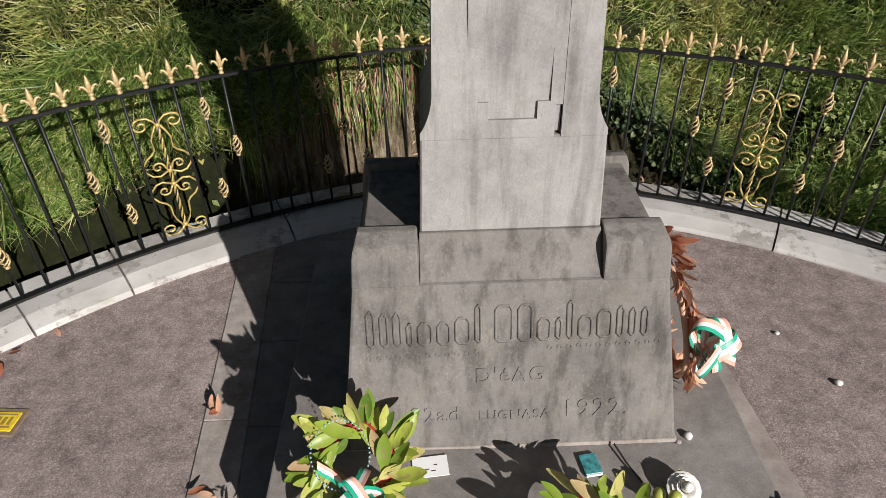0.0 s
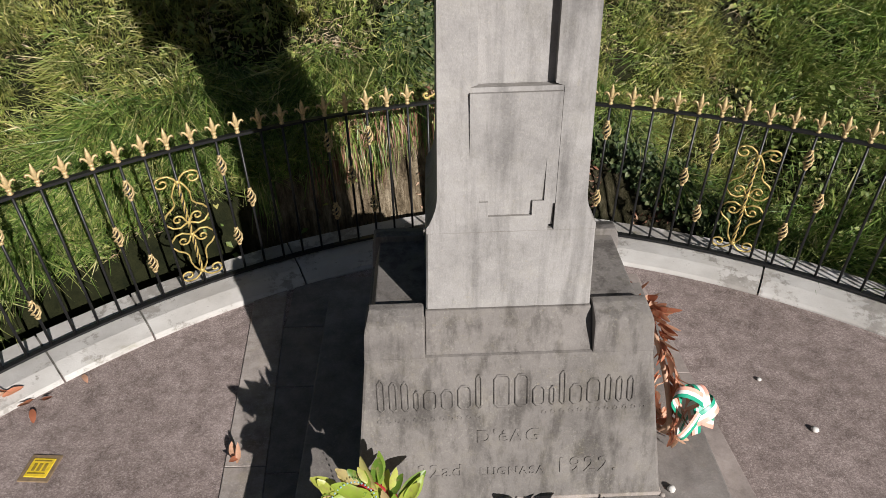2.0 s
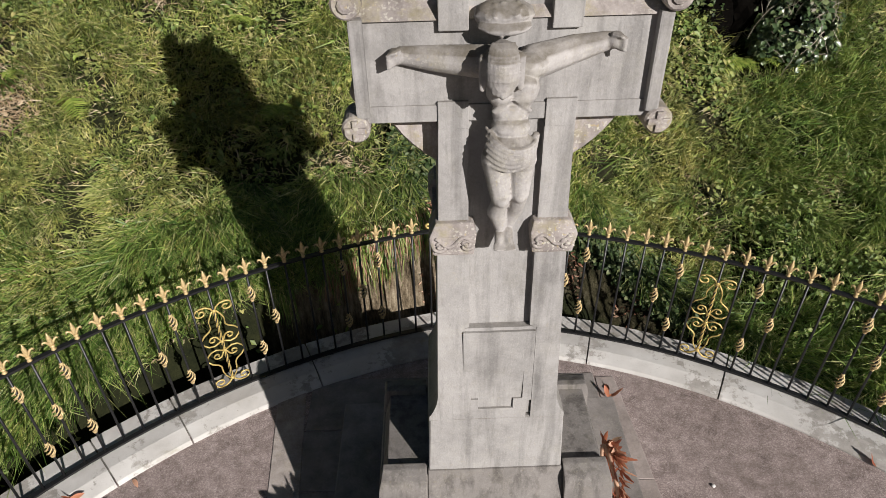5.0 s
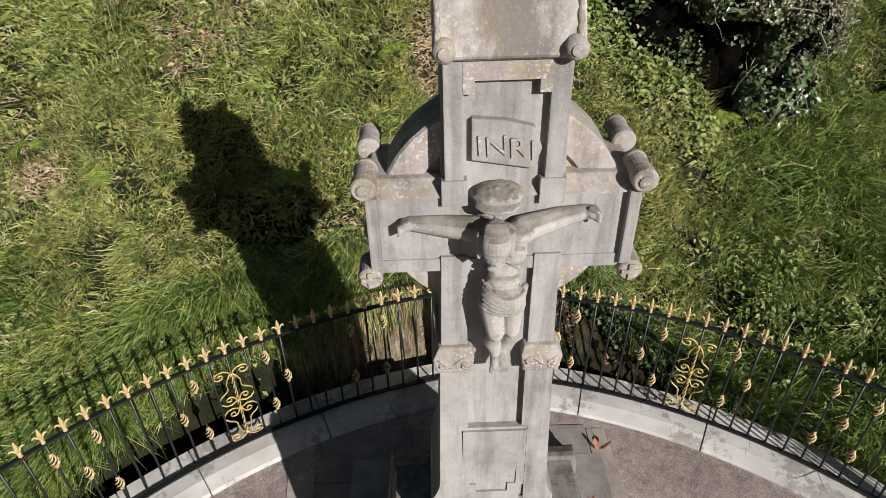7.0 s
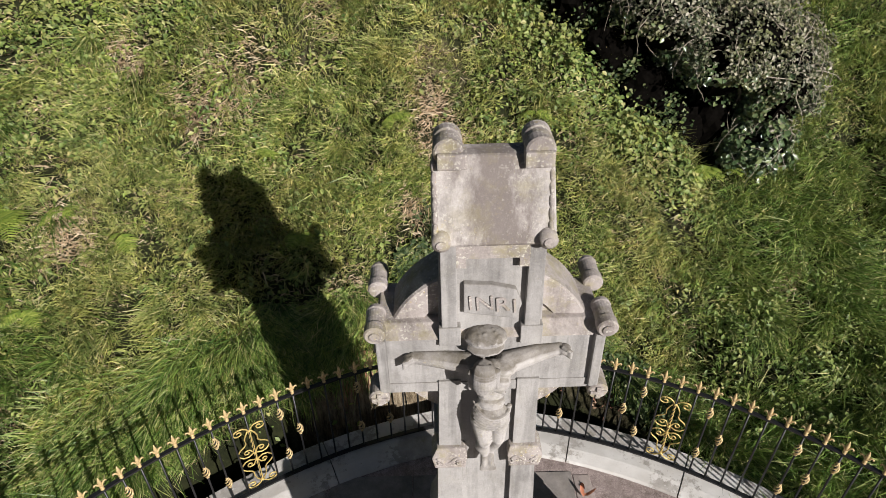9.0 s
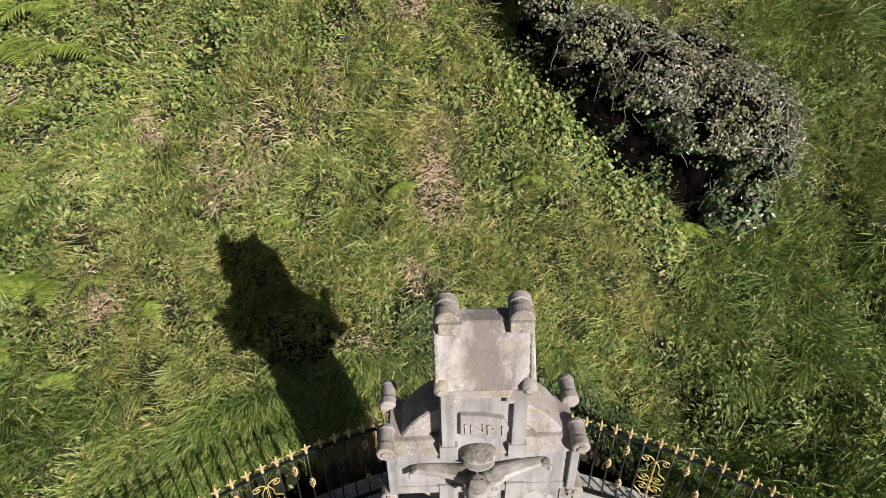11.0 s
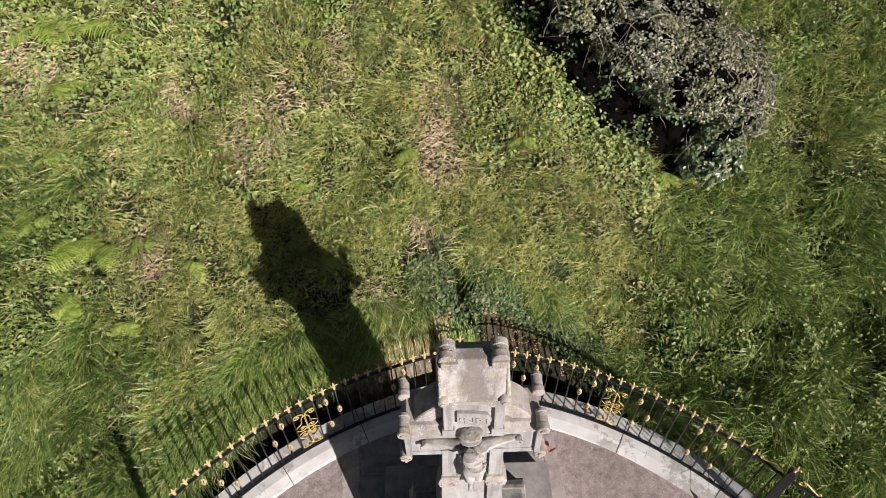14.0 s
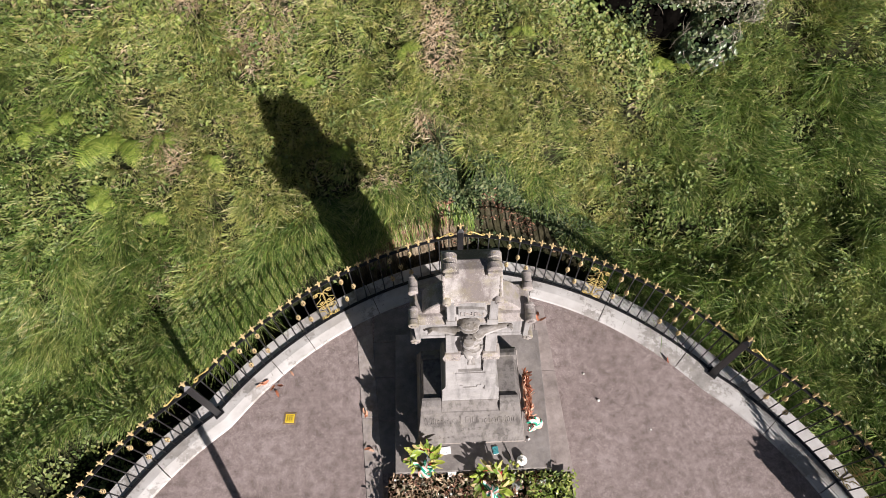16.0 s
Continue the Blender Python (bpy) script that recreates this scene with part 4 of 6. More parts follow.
def scroll_mesh():
    """The tall gilt ornament: a twisted bar between paired scrolls."""
    bm = bmesh.new()
    for q in range(2):
        tube(bm, [(0.006 * math.cos(k * 0.9 + q * math.pi), 0.006 * math.sin(k * 0.9 + q * math.pi), -0.335 + 0.67 * k / 40) for k in range(41)], 0.008, 5)
    for z in (-0.335, -0.045, 0.045, 0.335):
        lathe(bm, [(0.012, z - 0.012), (0.016, z - 0.006), (0.016, z + 0.006), (0.012, z + 0.012)], 8)
    for s in (-1, 1):
        for v in (-1, 1):
            def m(p):
                return [(s * x * 1.14, 0, v * z) for x, y, z in p]
            # end curls
            tube(bm, m([(0.004, 0, 0.335), (0.018, 0, 0.362), (0.045, 0, 0.385), (0.08, 0, 0.388)] + spiral(0.078, 0.345, 0.043, 0.010, 88, -330, 14)), 0.0068, 5)
            # side stem swelling into the middle scroll
            stem = [(0.012, 0, 0.332), (0.034, 0, 0.29), (0.046, 0, 0.25), (0.046, 0, 0.19), (0.062, 0, 0.165), (0.095, 0, 0.14), (0.118, 0, 0.105), (0.112, 0, 0.06)]
            tube(bm, m(stem + [(0.085, 0, 0.028), (0.05, 0, 0.02), (0.012, 0, 0.042)]), 0.0066, 5)
            tube(bm, m([(0.004, 0, 0.045), (0.020, 0, 0.078)] + spiral(0.052, 0.078, 0.032, 0.008, 170, -230, 12)), 0.0064, 5)
    return bm


def curl_mesh():
    """A lying S scroll beside a post."""
    bm = bmesh.new()
    p = spiral(0.055, 0.055, 0.012, 0.045, -280, 90, 14) + [(0.11, 0, 0.085), (0.16, 0, 0.055), (0.20, 0, 0.028)] + spiral(0.235, 0.04, 0.028, 0.008, 200, 500, 10)
    tube(bm, p, 0.0095, 6)
    return bm


def build_railing():
    shared = {}
    for i in range(4):
        a, b = POSTS[i], POSTS[i + 1]
        panel = thing("railing", pose(0, 0, 0), "black iron railing panel with gilt fleur finials and scrolls", "railing", "railing round the memorial")
        for nm, z, hw, hh in (("top_rail", RAIL_Z, 0.017, 0.008), ("bottom_rail", FOOT_Z + 0.012, 0.019, 0.008)):
            bm = bmesh.new()
            rings = []
            for k in range(29):
                u = 0.012 + 0.976 * k / 28
                rings.append([bm.verts.new((*panel_point(i, u, o)[0], z + dz)) for o, dz in ((-hw, -hh), (hw, -hh), (hw, hh), (-hw, hh))])
            for r0, r1 in zip(rings, rings[1:]):
                for k in range(4):
                    bm.faces.new((r0[k], r0[(k + 1) % 4], r1[(k + 1) % 4], r1[k]))
            bm.faces.new(rings[0][::-1])
            bm.faces.new(rings[-1])
            part(nm, bm, IRON, panel)
        length = 2 * math.asin((b - a).length / 2 / ((b - a).length ** 2 / (8 * SAG) + SAG / 2)) * ((b - a).length ** 2 / (8 * SAG) + SAG / 2)
        centre = length / 2
        step = 0.1365
        for k in range(-16, 17):
            along = centre + k * step
            if along < 0.09 or along > length - 0.09:
                continue
            p, way = panel_point(i, along / length)
            rz = math.degrees(math.atan2(way.y, way.x))

            def stand(key, make, mat, z, label="", sm=True):
                m = pose(p.x, p.y, z, 0, 0, rz)
                if key not in shared:
                    shared[key] = part(key, make(), mat, panel, label, sm)
                    shared[key].matrix_basis = m
                else:
                    again(shared[key], m, panel)
            stand("bar", lambda: lathe(bmesh.new(), [(0.0085, FOOT_Z + 0.004), (0.0085, RAIL_Z - 0.002)], 7), IRON, 0.0)
            if 0.36 < along < length - 0.36:
                stand("finial", finial_mesh, GOLD_PALE, RAIL_Z + 0.007, "gilt fleur-de-lis finial")
            d = abs(k)
            for z in ({2: (0.90, 0.37), 3: (0.63,), 7: (0.90, 0.37), 8: (0.63,), 9: (0.90, 0.37)}.get(d, ())):
                stand("basket", basket_mesh, GOLD_PALE, z, "gilt twisted basket")
            if d == 0:
                stand("scroll_ornament", scroll_mesh, GOLD, 0.53, "gilt scroll ornament")
        for along, turn in ((0.06, 0), (length - 0.06, 180)):
            p, way = panel_point(i, along / length)
            m = pose(p.x, p.y, RAIL_Z + 0.012, 0, 0, math.degrees(math.atan2(way.y, way.x)) + turn)
            if "curl" not in shared:
                shared["curl"] = part("curl", curl_mesh(), GOLD, panel, "gilt lying scroll", True)
                shared["curl"].matrix_basis = m
            else:
                again(shared["curl"], m, panel)
    # posts
    first = None
    for q, p in enumerate(POSTS):
        d = (POSTS[min(q + 1, 4)] - POSTS[max(q - 1, 0)])
        m = pose(p.x, p.y, 0.0, 0, 0, math.degrees(math.atan2(d.y, d.x)))
        if first:
            copy_thing(first, m)
            continue
        first = thing("railing_post", m, "square black iron post with small gilt finial", "post", "posts of the railing")
        part("post_shaft", block(-0.04, 0.04, -0.04, 0.04, 0.055, 1.22, 0.004), IRON, first)
        part("post_cap", taper((-0.048, 0.048, -0.048, 0.048), (-0.015, 0.015, -0.015, 0.015), 1.22, 1.262, 0.003), IRON, first)
        part("post_foot", block(-0.065, 0.065, -0.065, 0.065, 0.056, 0.078, 0.004), IRON, first)
        f = part("post_finial", finial_mesh(), GOLD_PALE, first, "gilt fleur-de-lis finial", True)
        f.matrix_basis = pose(0, 0, 1.255)


build_railing()

# ---- plants on the bank ----
RNG = np.random.default_rng(11)


def slope_at(x, y):
    e = 0.08
    gx = (ground_z(x + e, y) - ground_z(x - e, y)) / (2 * e)
    gy = (ground_z(x, y + e) - ground_z(x, y - e)) / (2 * e)
    n = np.stack([-gx, -gy, np.ones_like(gx)], -1)
    return n / np.linalg.norm(n, axis=1)[:, None]


def in_bush(x, y):
    a = ((x - 3.75) / 0.62) ** 2 + ((y - 7.3) / 0.55) ** 2 < 1
    b = ((x - 1.7) / 0.35) ** 2 + ((y - 8.0) / 0.5) ** 2 < 1
    c = ((x - 2.75) / 0.6) ** 2 + ((y - 7.55) / 0.5) ** 2 < 1
    return a | b | c


def bare(x, y):
    """The cut earth face close behind the top of the railing."""
    return (behind(x, y) < 0.53 + 0.16 * (lumps(x, y, 0.2, 18) - 0.5)) & (x > -0.6 + 0.3 * lumps(x, y, 0.2, 17)) & (x < 1.4)


def worn_bank(x, y):
    """The brown, ivy-grown foot of the bank past the top of the ring, where no grass stands."""
    reach = 1.10 - 0.5 * smooth(1.5, 2.4, x) + 0.34 * (lumps(x, y, 0.25, 19) - 0.5)
    return (x > -0.12) & (x < 2.35) & (behind(x, y) < reach)


def outside(x, y, gap=0.26):
    return behind(x, y) > gap


HOLLOWS = ((2.95, 5.2, 0.14, 0.42), (4.05, 5.15, 0.2, 0.16), (-3.95, 3.25, 0.3, 0.16), (-0.75, 5.85, 0.16, 0.12), (-2.15, 8.3, 0.3, 0.15), (4.9, 6.5, 0.15, 0.3), (-5.0, 3.6, 0.25, 0.2), (3.5, 4.6, 0.2, 0.14), (-0.35, 5.35, 0.09, 0.28))


def hollow(x, y):
    """Dark pockets between the clumps, where little grows."""
    return np.clip(sum(np.exp(-((x - a) / c) ** 2 - ((y - b) / d) ** 2) for a, b, c, d in HOLLOWS), 0, 1)


def spot(x, y, cx, cy, r):
    return np.exp(-((x - cx) ** 2 + (y - cy) ** 2) / (r * r))


STRAW_SPOTS = ((0.08, 6.45, 0.33), (-2.30, 6.42, 0.36), (-3.75, 3.98, 0.20), (-3.15, 6.75, 0.22), (-0.3, 8.35, 0.35), (-0.14, 5.62, 0.16), (-3.45, 5.15, 0.22), (-4.75, 6.9, 0.3), (-1.1, 7.3, 0.2), (4.3, 5.9, 0.2), (-1.75, 6.75, 0.22), (-0.75, 4.75, 0.2))


def straw_at(x, y):
    return np.clip(2.2 * sum(spot(x, y, *s) for s in STRAW_SPOTS) * (0.4 + 1.1 * lumps(x, y, 0.2, 66)) - 0.2, 0, 1)


def lush(x, y):
    """How far the ground belongs to the lush side."""
    rough = 0.8 * (lumps(x, y, 1.1, 8) - 0.5)
    left = 0.6 * (1 - smooth(0.6, 1.3, behind(x, y))) * (1 - smooth(-1.4, -0.8, x))
    right = smooth(2.0, 3.4, x - 0.42 * np.maximum(y - 5, 0) + 0.9 * np.maximum(5 - y, 0) + rough) * (1 - 0.5 * smooth(6.0, 7.5, y))
    return np.maximum(np.maximum(left, right), 0.9 * smooth(2.1, 3.5, -x - 0.55 * (y - 2.2) + rough))


def weedy(x, y):
    """How far broad leaves stand among the grass."""
    w = 1.1 * spot(x, y, -4.6, 7.4, 1.5) + 0.75 * spot(x, y, -2.9, 7.6, 1.0) + 0.5 * spot(x, y, -1.3, 7.6, 0.8) + 0.35 * spot(x, y, -1.9, 5.8, 0.7)
    w = w + 0.55 * spot(x, y, 0.8, 7.3, 0.5) + 0.8 * spot(x, y, 1.5, 7.3, 0.45) + 1.0 * spot(x, y, 2.05, 6.95, 0.42) + 1.0 * spot(x, y, 2.55, 6.6, 0.4) + 0.8 * spot(x, y, 3.1, 6.45, 0.35) + 0.5 * spot(x, y, 0.9, 6.55, 0.35)
    w = w + 0.95 * spot(x, y, 3.5, 5.35, 0.6) + 0.8 * spot(x, y, 4.3, 4.6, 0.8) + 0.5 * spot(x, y, 5.2, 5.6, 1.0) + 0.55 * spot(x, y, 5.6, 3.6, 1.0) + 0.45 * spot(x, y, 3.0, 4.2, 0.6) + 0.5 * spot(x, y, 5.6, 8.2, 1.0)
    w = w + 0.7 * spot(x, y, -1.2, 5.0, 0.3) + 1.0 * spot(x, y, -5.0, 4.6, 0.8) + 1.0 * spot(x, y, -4.6, 2.6, 1.0) + 1.0 * spot(x, y, -5.4, 1.4, 1.0) + 0.6 * spot(x, y, -4.2, 6.0, 0.6) + 0.3 * spot(x, y, -0.5, 5.0, 0.3)
    return np.clip(w * (0.35 + 1.3 * lumps(x, y, 0.45, 31)), 0, 1)


def sward(name, count, per, area, keep, length, width, mat, label, radial=0.5, down=0.35, spread=0.04, stand=0.8, hang=0.0, even=False):
    """Grass in small clumps: each blade a narrow bent diamond that rises, fans out and leans downhill."""
    x0, x1, y0, y1 = area
    cx, cy = RNG.uniform(x0, x1, count), RNG.uniform(y0, y1, count)
    fine = 0.55 * lumps(cx, cy, 0.11, 71) + 0.45 * lumps(cx, cy, 0.31, 72)
    thick = np.full(count, 0.8) if even else smooth(0.33, 0.58, fine)
    ok = RNG.random(count) < keep(cx, cy) * (0.10 + 1.05 * thick) * (1 - 0.85 * hollow(cx, cy))
    cx, cy, thick = cx[ok], cy[ok], thick[ok]
    n = len(cx)
    size = (0.42 + 0.62 * thick + 0.4 * (lumps(cx, cy, 0.7, 21) - 0.3)) * RNG.uniform(0.65, 1.35, n)
    tilt = RNG.normal(0, 0.55, n) + 1.9 * (lumps(cx, cy, 0.55, 41) - 0.5)
    pull = down * (0.35 + 1.3 * lumps(cx, cy, 0.4, 43))
    bx = np.repeat(cx, per) + RNG.normal(0, spread, n * per) * np.repeat(size, per)
    by = np.repeat(cy, per) + RNG.normal(0, spread, n * per) * np.repeat(size, per)
    keep2 = outside(bx, by, np.where(bx < 2.1, ditch_edge(bx, by) + 0.06, 0.25)) & ~bare(bx, by) & ~((np.abs(bx - gully_x(by)) < 0.15) & (by > 4.4) & (by < 5.6)) & ~worn_bank(bx, by)
    size, tilt, pull, ox, oy = (np.repeat(a, per)[keep2] for a in (size, tilt, pull, cx, cy))
    bx, by = bx[keep2], by[keep2]
    m = len(bx)
    nrm = slope_at(bx, by)
    base = np.stack([bx, by, ground_z(bx, by) - 0.02], -1)
    ang = np.arctan2(by - oy, bx - ox) + RNG.normal(0, 0.9, m)
    lean = np.stack([np.cos(ang) * radial + np.sin(tilt) * pull, np.sin(ang) * radial - pull * np.cos(tilt), np.zeros(m)], -1)
    L = length * size * RNG.uniform(0.55, 1.35, m)
    up = np.array([0, 0, 1.0]) * 0.8 + nrm * 0.3
    p1 = base + (up * stand * RNG.uniform(0.6, 1.1, m)[:, None] + lean * 0.5) * (L * 0.5)[:, None]
    p2 = p1 + (lean * RNG.uniform(0.6, 1.5, m)[:, None] + up * (RNG.uniform(-0.35, 0.7, m) - hang)[:, None]) * (L * 0.5)[:, None]
    flat = np.cross(lean, nrm) + RNG.normal(0, 0.25, (m, 3))
    flat /= np.linalg.norm(flat, axis=1)[:, None] + 1e-6
    side = flat * (width * RNG.uniform(0.55, 1.4, m) * 0.5)[:, None]
    v = np.stack([base, p1 - side, p1 + side, p2], 1).reshape(-1, 3)
    k = np.arange(m)[:, None] * 4
    tris = np.concatenate([k + [0, 2, 1], k + [1, 2, 3]], 1).reshape(-1, 3)
    return raw_mesh(name, v, tris, mat, label, "grass")


AREA = (-6.8, 7.2, -0.6, 10.4)
NEAR = (-6.3, 6.6, -0.6, 10.0)
sward("meadow_grass", 82000, 14, NEAR, lambda x, y: outside(x, y) * (1 - lush(x, y)) * (1 - straw_at(x, y)) * (1 - 0.75 * weedy(x, y)) * ~in_bush(x, y), 0.205, 0.0092, GRASS, "sunlit yellow green meadow grass on the bank", 0.5, 0.45)
sward("long_grass", 70000, 14, NEAR, lambda x, y: outside(x, y) * lush(x, y) * (1 - 0.70 * weedy(x, y)) * ~in_bush(x, y), 0.30, 0.0100, GRASS_LONG, "long lush green grass hanging down the bank", 0.42, 0.6, 0.045)
sward("far_grass", 26000, 12, (-9.5, 10.5, -0.5, 13.0), lambda x, y: outside(x, y) * ((x < NEAR[0]) | (x > NEAR[1]) | (y > NEAR[3])) * 1.0, 0.34, 0.014, GRASS_LONG, "green grass further along the bank", 0.5, 0.4, 0.07)


def at_edge(x, y):
    return (behind(x, y) > ditch_edge(x, y) + 0.12) * (behind(x, y) < ditch_edge(x, y) + 0.40 + 0.3 * lumps(x, y, 0.3, 12)) * (0.10 + 0.22 * (x < -0.9))


EDGE = (-6.0, 2.4, -0.5, 5.4)
sward("hanging_grass", 80000, 22, EDGE, at_edge, 0.34, 0.0085, GRASS_LONG, "long green grass hanging over the edge of the trench", 0.5, 0.75, 0.05, 0.7, 0.5, True)
sward("edge_grass", 46000, 22, EDGE, at_edge, 0.25, 0.0085, GRASS, "pale grass hanging over the edge of the trench", 0.55, 0.65, 0.05, 0.7, 0.45, True)
sward("dry_grass", 40000, 13, NEAR, lambda x, y: outside(x, y) * np.clip(1.0 * straw_at(x, y) + 0.06 * (1 - lush(x, y)) + 0.015, 0, 1) * ~in_bush(x, y), 0.17, 0.0100, STRAW, "pale dry straw in patches of the grass", 0.8, 0.3, 0.05, 0.55, 0.2, True)
sward("tussocks", 900, 60, NEAR, lambda x, y: outside(x, y, 0.5) * (0.15 + 0.85 * lush(x, y)) * ~in_bush(x, y), 0.40, 0.0095, GRASS_LONG, "large arching tussocks of long grass", 0.7, 0.55, 0.045, 0.9, 0.2, True)
sward("pale_tussocks", 560, 60, NEAR, lambda x, y: outside(x, y, 0.5) * (1 - lush(x, y)) * ~in_bush(x, y), 0.33, 0.0085, GRASS, "large pale tussocks of meadow grass", 0.65, 0.55, 0.045, 0.85, 0.2, True)
sward("dead_bracken", 3600, 16, AREA, lambda x, y: outside(x, y, 0.5) * np.clip(spot(x, y, -0.28, 8.25, 0.32) + 0.9 * spot(x, y, -4.8, 6.75, 0.3) + 0.6 * spot(x, y, -3.64, 6.64, 0.2) + 0.5 * spot(x, y, -2.14, 6.25, 0.22) + 0.8 * spot(x, y, -4.9, 8.0, 0.4) + 0.5 * spot(x, y, -3.0, 8.3, 0.45) + 0.5 * spot(x, y, -1.2, 8.4, 0.25) + 0.6 * spot(x, y, -3.73, 3.9, 0.12) + 0.6 * spot(x, y, -3.61, 4.45, 0.13), 0, 1), 0.24, 0.009, BRACKEN, "reddish brown dead bracken stalks in the grass", 0.9, 0.4, 0.07, 0.6, 0.1, True)


def leaf_cloud(name, base, nrm, size, mat, label, category, slim=0.55, simple=False, along=None):
    """Single folded leaves at points, facing roughly along nrm."""
    m = len(base)
    t = RNG.normal(0, 1, (m, 3)) if along is None else along
    t = t - (t * nrm).sum(1)[:, None] * nrm
    t /= np.linalg.norm(t, axis=1)[:, None] + 1e-9
    b = np.cross(nrm, t)
    L = (size * RNG.uniform(0.55, 1.35, m))[:, None]
    fold = nrm * L * 0.14
    if simple:
        v = np.stack([base, base + t * L * 0.42 + b * L * slim * 0.5 + fold, base + t * L - fold * 0.9, base + t * L * 0.42 - b * L * slim * 0.5 + fold], 1).reshape(-1, 3)
        k = np.arange(m)[:, None] * 4
        tris = np.concatenate([k + [0, 1, 2], k + [0, 2, 3]], 1).reshape(-1, 3)
        return raw_mesh(name, v, tris, mat, label, category)
    v = np.stack([base, base + t * L * 0.38 + b * L * slim * 0.5 + fold, base + t * L * 0.75 + b * L * slim * 0.36 + fold * 0.6, base + t * L - fold * 0.8, base + t * L * 0.75 - b * L * slim * 0.36 + fold * 0.6, base + t * L * 0.38 - b * L * slim * 0.5 + fold, base + t * L * 0.55], 1).reshape(-1, 3)
    k = np.arange(m)[:, None] * 7
    tris = np.concatenate([k + [0, 1, 6], k + [1, 2, 6], k + [2, 3, 6], k + [6, 3, 4], k + [6, 4, 5], k + [0, 6, 5]], 1).reshape(-1, 3)
    return raw_mesh(name, v, tris, mat, label, category)


def tilt_normals(n, amount):
    n = n + RNG.normal(0, amount, n.shape)
    return n / np.linalg.norm(n, axis=1)[:, None]


def weed_plants(name, count, per, keep, radius, tall, size, mat, label, slim):
    """Low leafy plants: leaves in whorls round short stalks."""
    x, y = RNG.uniform(AREA[0], AREA[1], count), RNG.uniform(AREA[2], AREA[3], count)
    ok = outside(x, y, 0.42) & ~in_bush(x, y) & ~bare(x, y) & ~worn_bank(x, y) & (RNG.random(count) < keep(x, y) * (1 - 0.85 * hollow(x, y)))
    x, y = x[ok], y[ok]
    n = len(x)
    r = radius * RNG.uniform(0.5, 1.3, n)
    h = tall * (0.35 + 0.9 * lumps(x, y, 0.3, 77)) * RNG.uniform(0.5, 1.2, n)
    a = RNG.uniform(0, math.tau, n * per)
    f = np.sqrt(RNG.random(n * per))
    px, py = np.repeat(x, per) + np.cos(a) * f * np.repeat(r, per), np.repeat(y, per) + np.sin(a) * f * np.repeat(r, per)
    pz = ground_z(px, py) + np.repeat(h, per) * RNG.uniform(0.35, 1.0, n * per) * (1.1 - 0.5 * f) + 0.02
    out = np.stack([np.cos(a), np.sin(a), -0.25 + 0 * a], -1) + RNG.normal(0, 0.35, (n * per, 3))
    nrm = tilt_normals(slope_at(px, py) * 0.35 + np.array([0.12, -0.2, 0.75]) + 0.25 * out, 0.30)
    leaf_cloud(name, np.stack([px, py, pz], -1), nrm, size, mat, label, "weeds", slim, True, out)


def build_weeds():
    weed_plants("weed_leaves", 31000, 9, lambda x, y: np.clip(weedy(x, y) * 0.55 + 0.02 + 0.025 * lush(x, y), 0, 1), 0.09, 0.30, 0.058, WEED, "broad green weed and bramble leaves among the grass", 0.62)
    weed_plants("light_weed_leaves", 12000, 9, lambda x, y: np.clip(weedy(x, y) * (1 - lush(x, y)) * 0.5 + 0.02 * (1 - lush(x, y)) + 0.004 * lush(x, y), 0, 1), 0.07, 0.24, 0.050, WEED_LIGHT, "bright green leafy weeds among the meadow grass", 0.5)
    # ivy and dead leaves over the worn foot of the bank
    m = 26000
    x = RNG.uniform(-0.35, 2.5, m)
    y = fence_y(x) + RNG.uniform(0.5, 1.3, m)
    ok = (lumps(x, y, 0.22, 90) > 0.34 - 0.1 * (x > 0.4)) & (behind(x, y) > ditch_edge(x, y) + 0.02)
    x, y = x[ok], y[ok]
    y2 = RNG.uniform(4.45, 5.65, 1900)
    x, y = np.concatenate([x, gully_x(y2[:700]) + RNG.normal(0, 0.13, 700)]), np.concatenate([y, y2[:700]])
    base = np.stack([x, y, ground_z(x, y) + RNG.uniform(0.01, 0.14, len(x))], -1)
    leaf_cloud("trailing_ivy", base, tilt_normals(slope_at(x, y), 0.4), 0.045, IVY_DARK, "dark ivy trailing over the cut earth face", "ivy", 0.8)
    m = 5200
    x = RNG.uniform(-0.5, 2.4, m)
    y = fence_y(x) + RNG.uniform(0.45, 1.25, m)
    ok = worn_bank(x, y) & (lumps(x, y, 0.26, 93) > 0.45) & (behind(x, y) > ditch_edge(x, y) - 0.05)
    x, y = x[ok], y[ok]
    base = np.stack([x, y, ground_z(x, y) + RNG.uniform(0.005, 0.07, len(x))], -1)
    leaf_cloud("dead_ivy", base, tilt_normals(slope_at(x, y), 0.45), 0.05, BRACKEN, "brown dead leaves and stalks on the worn bank", "dead leaves", 0.35, True)


build_weeds()


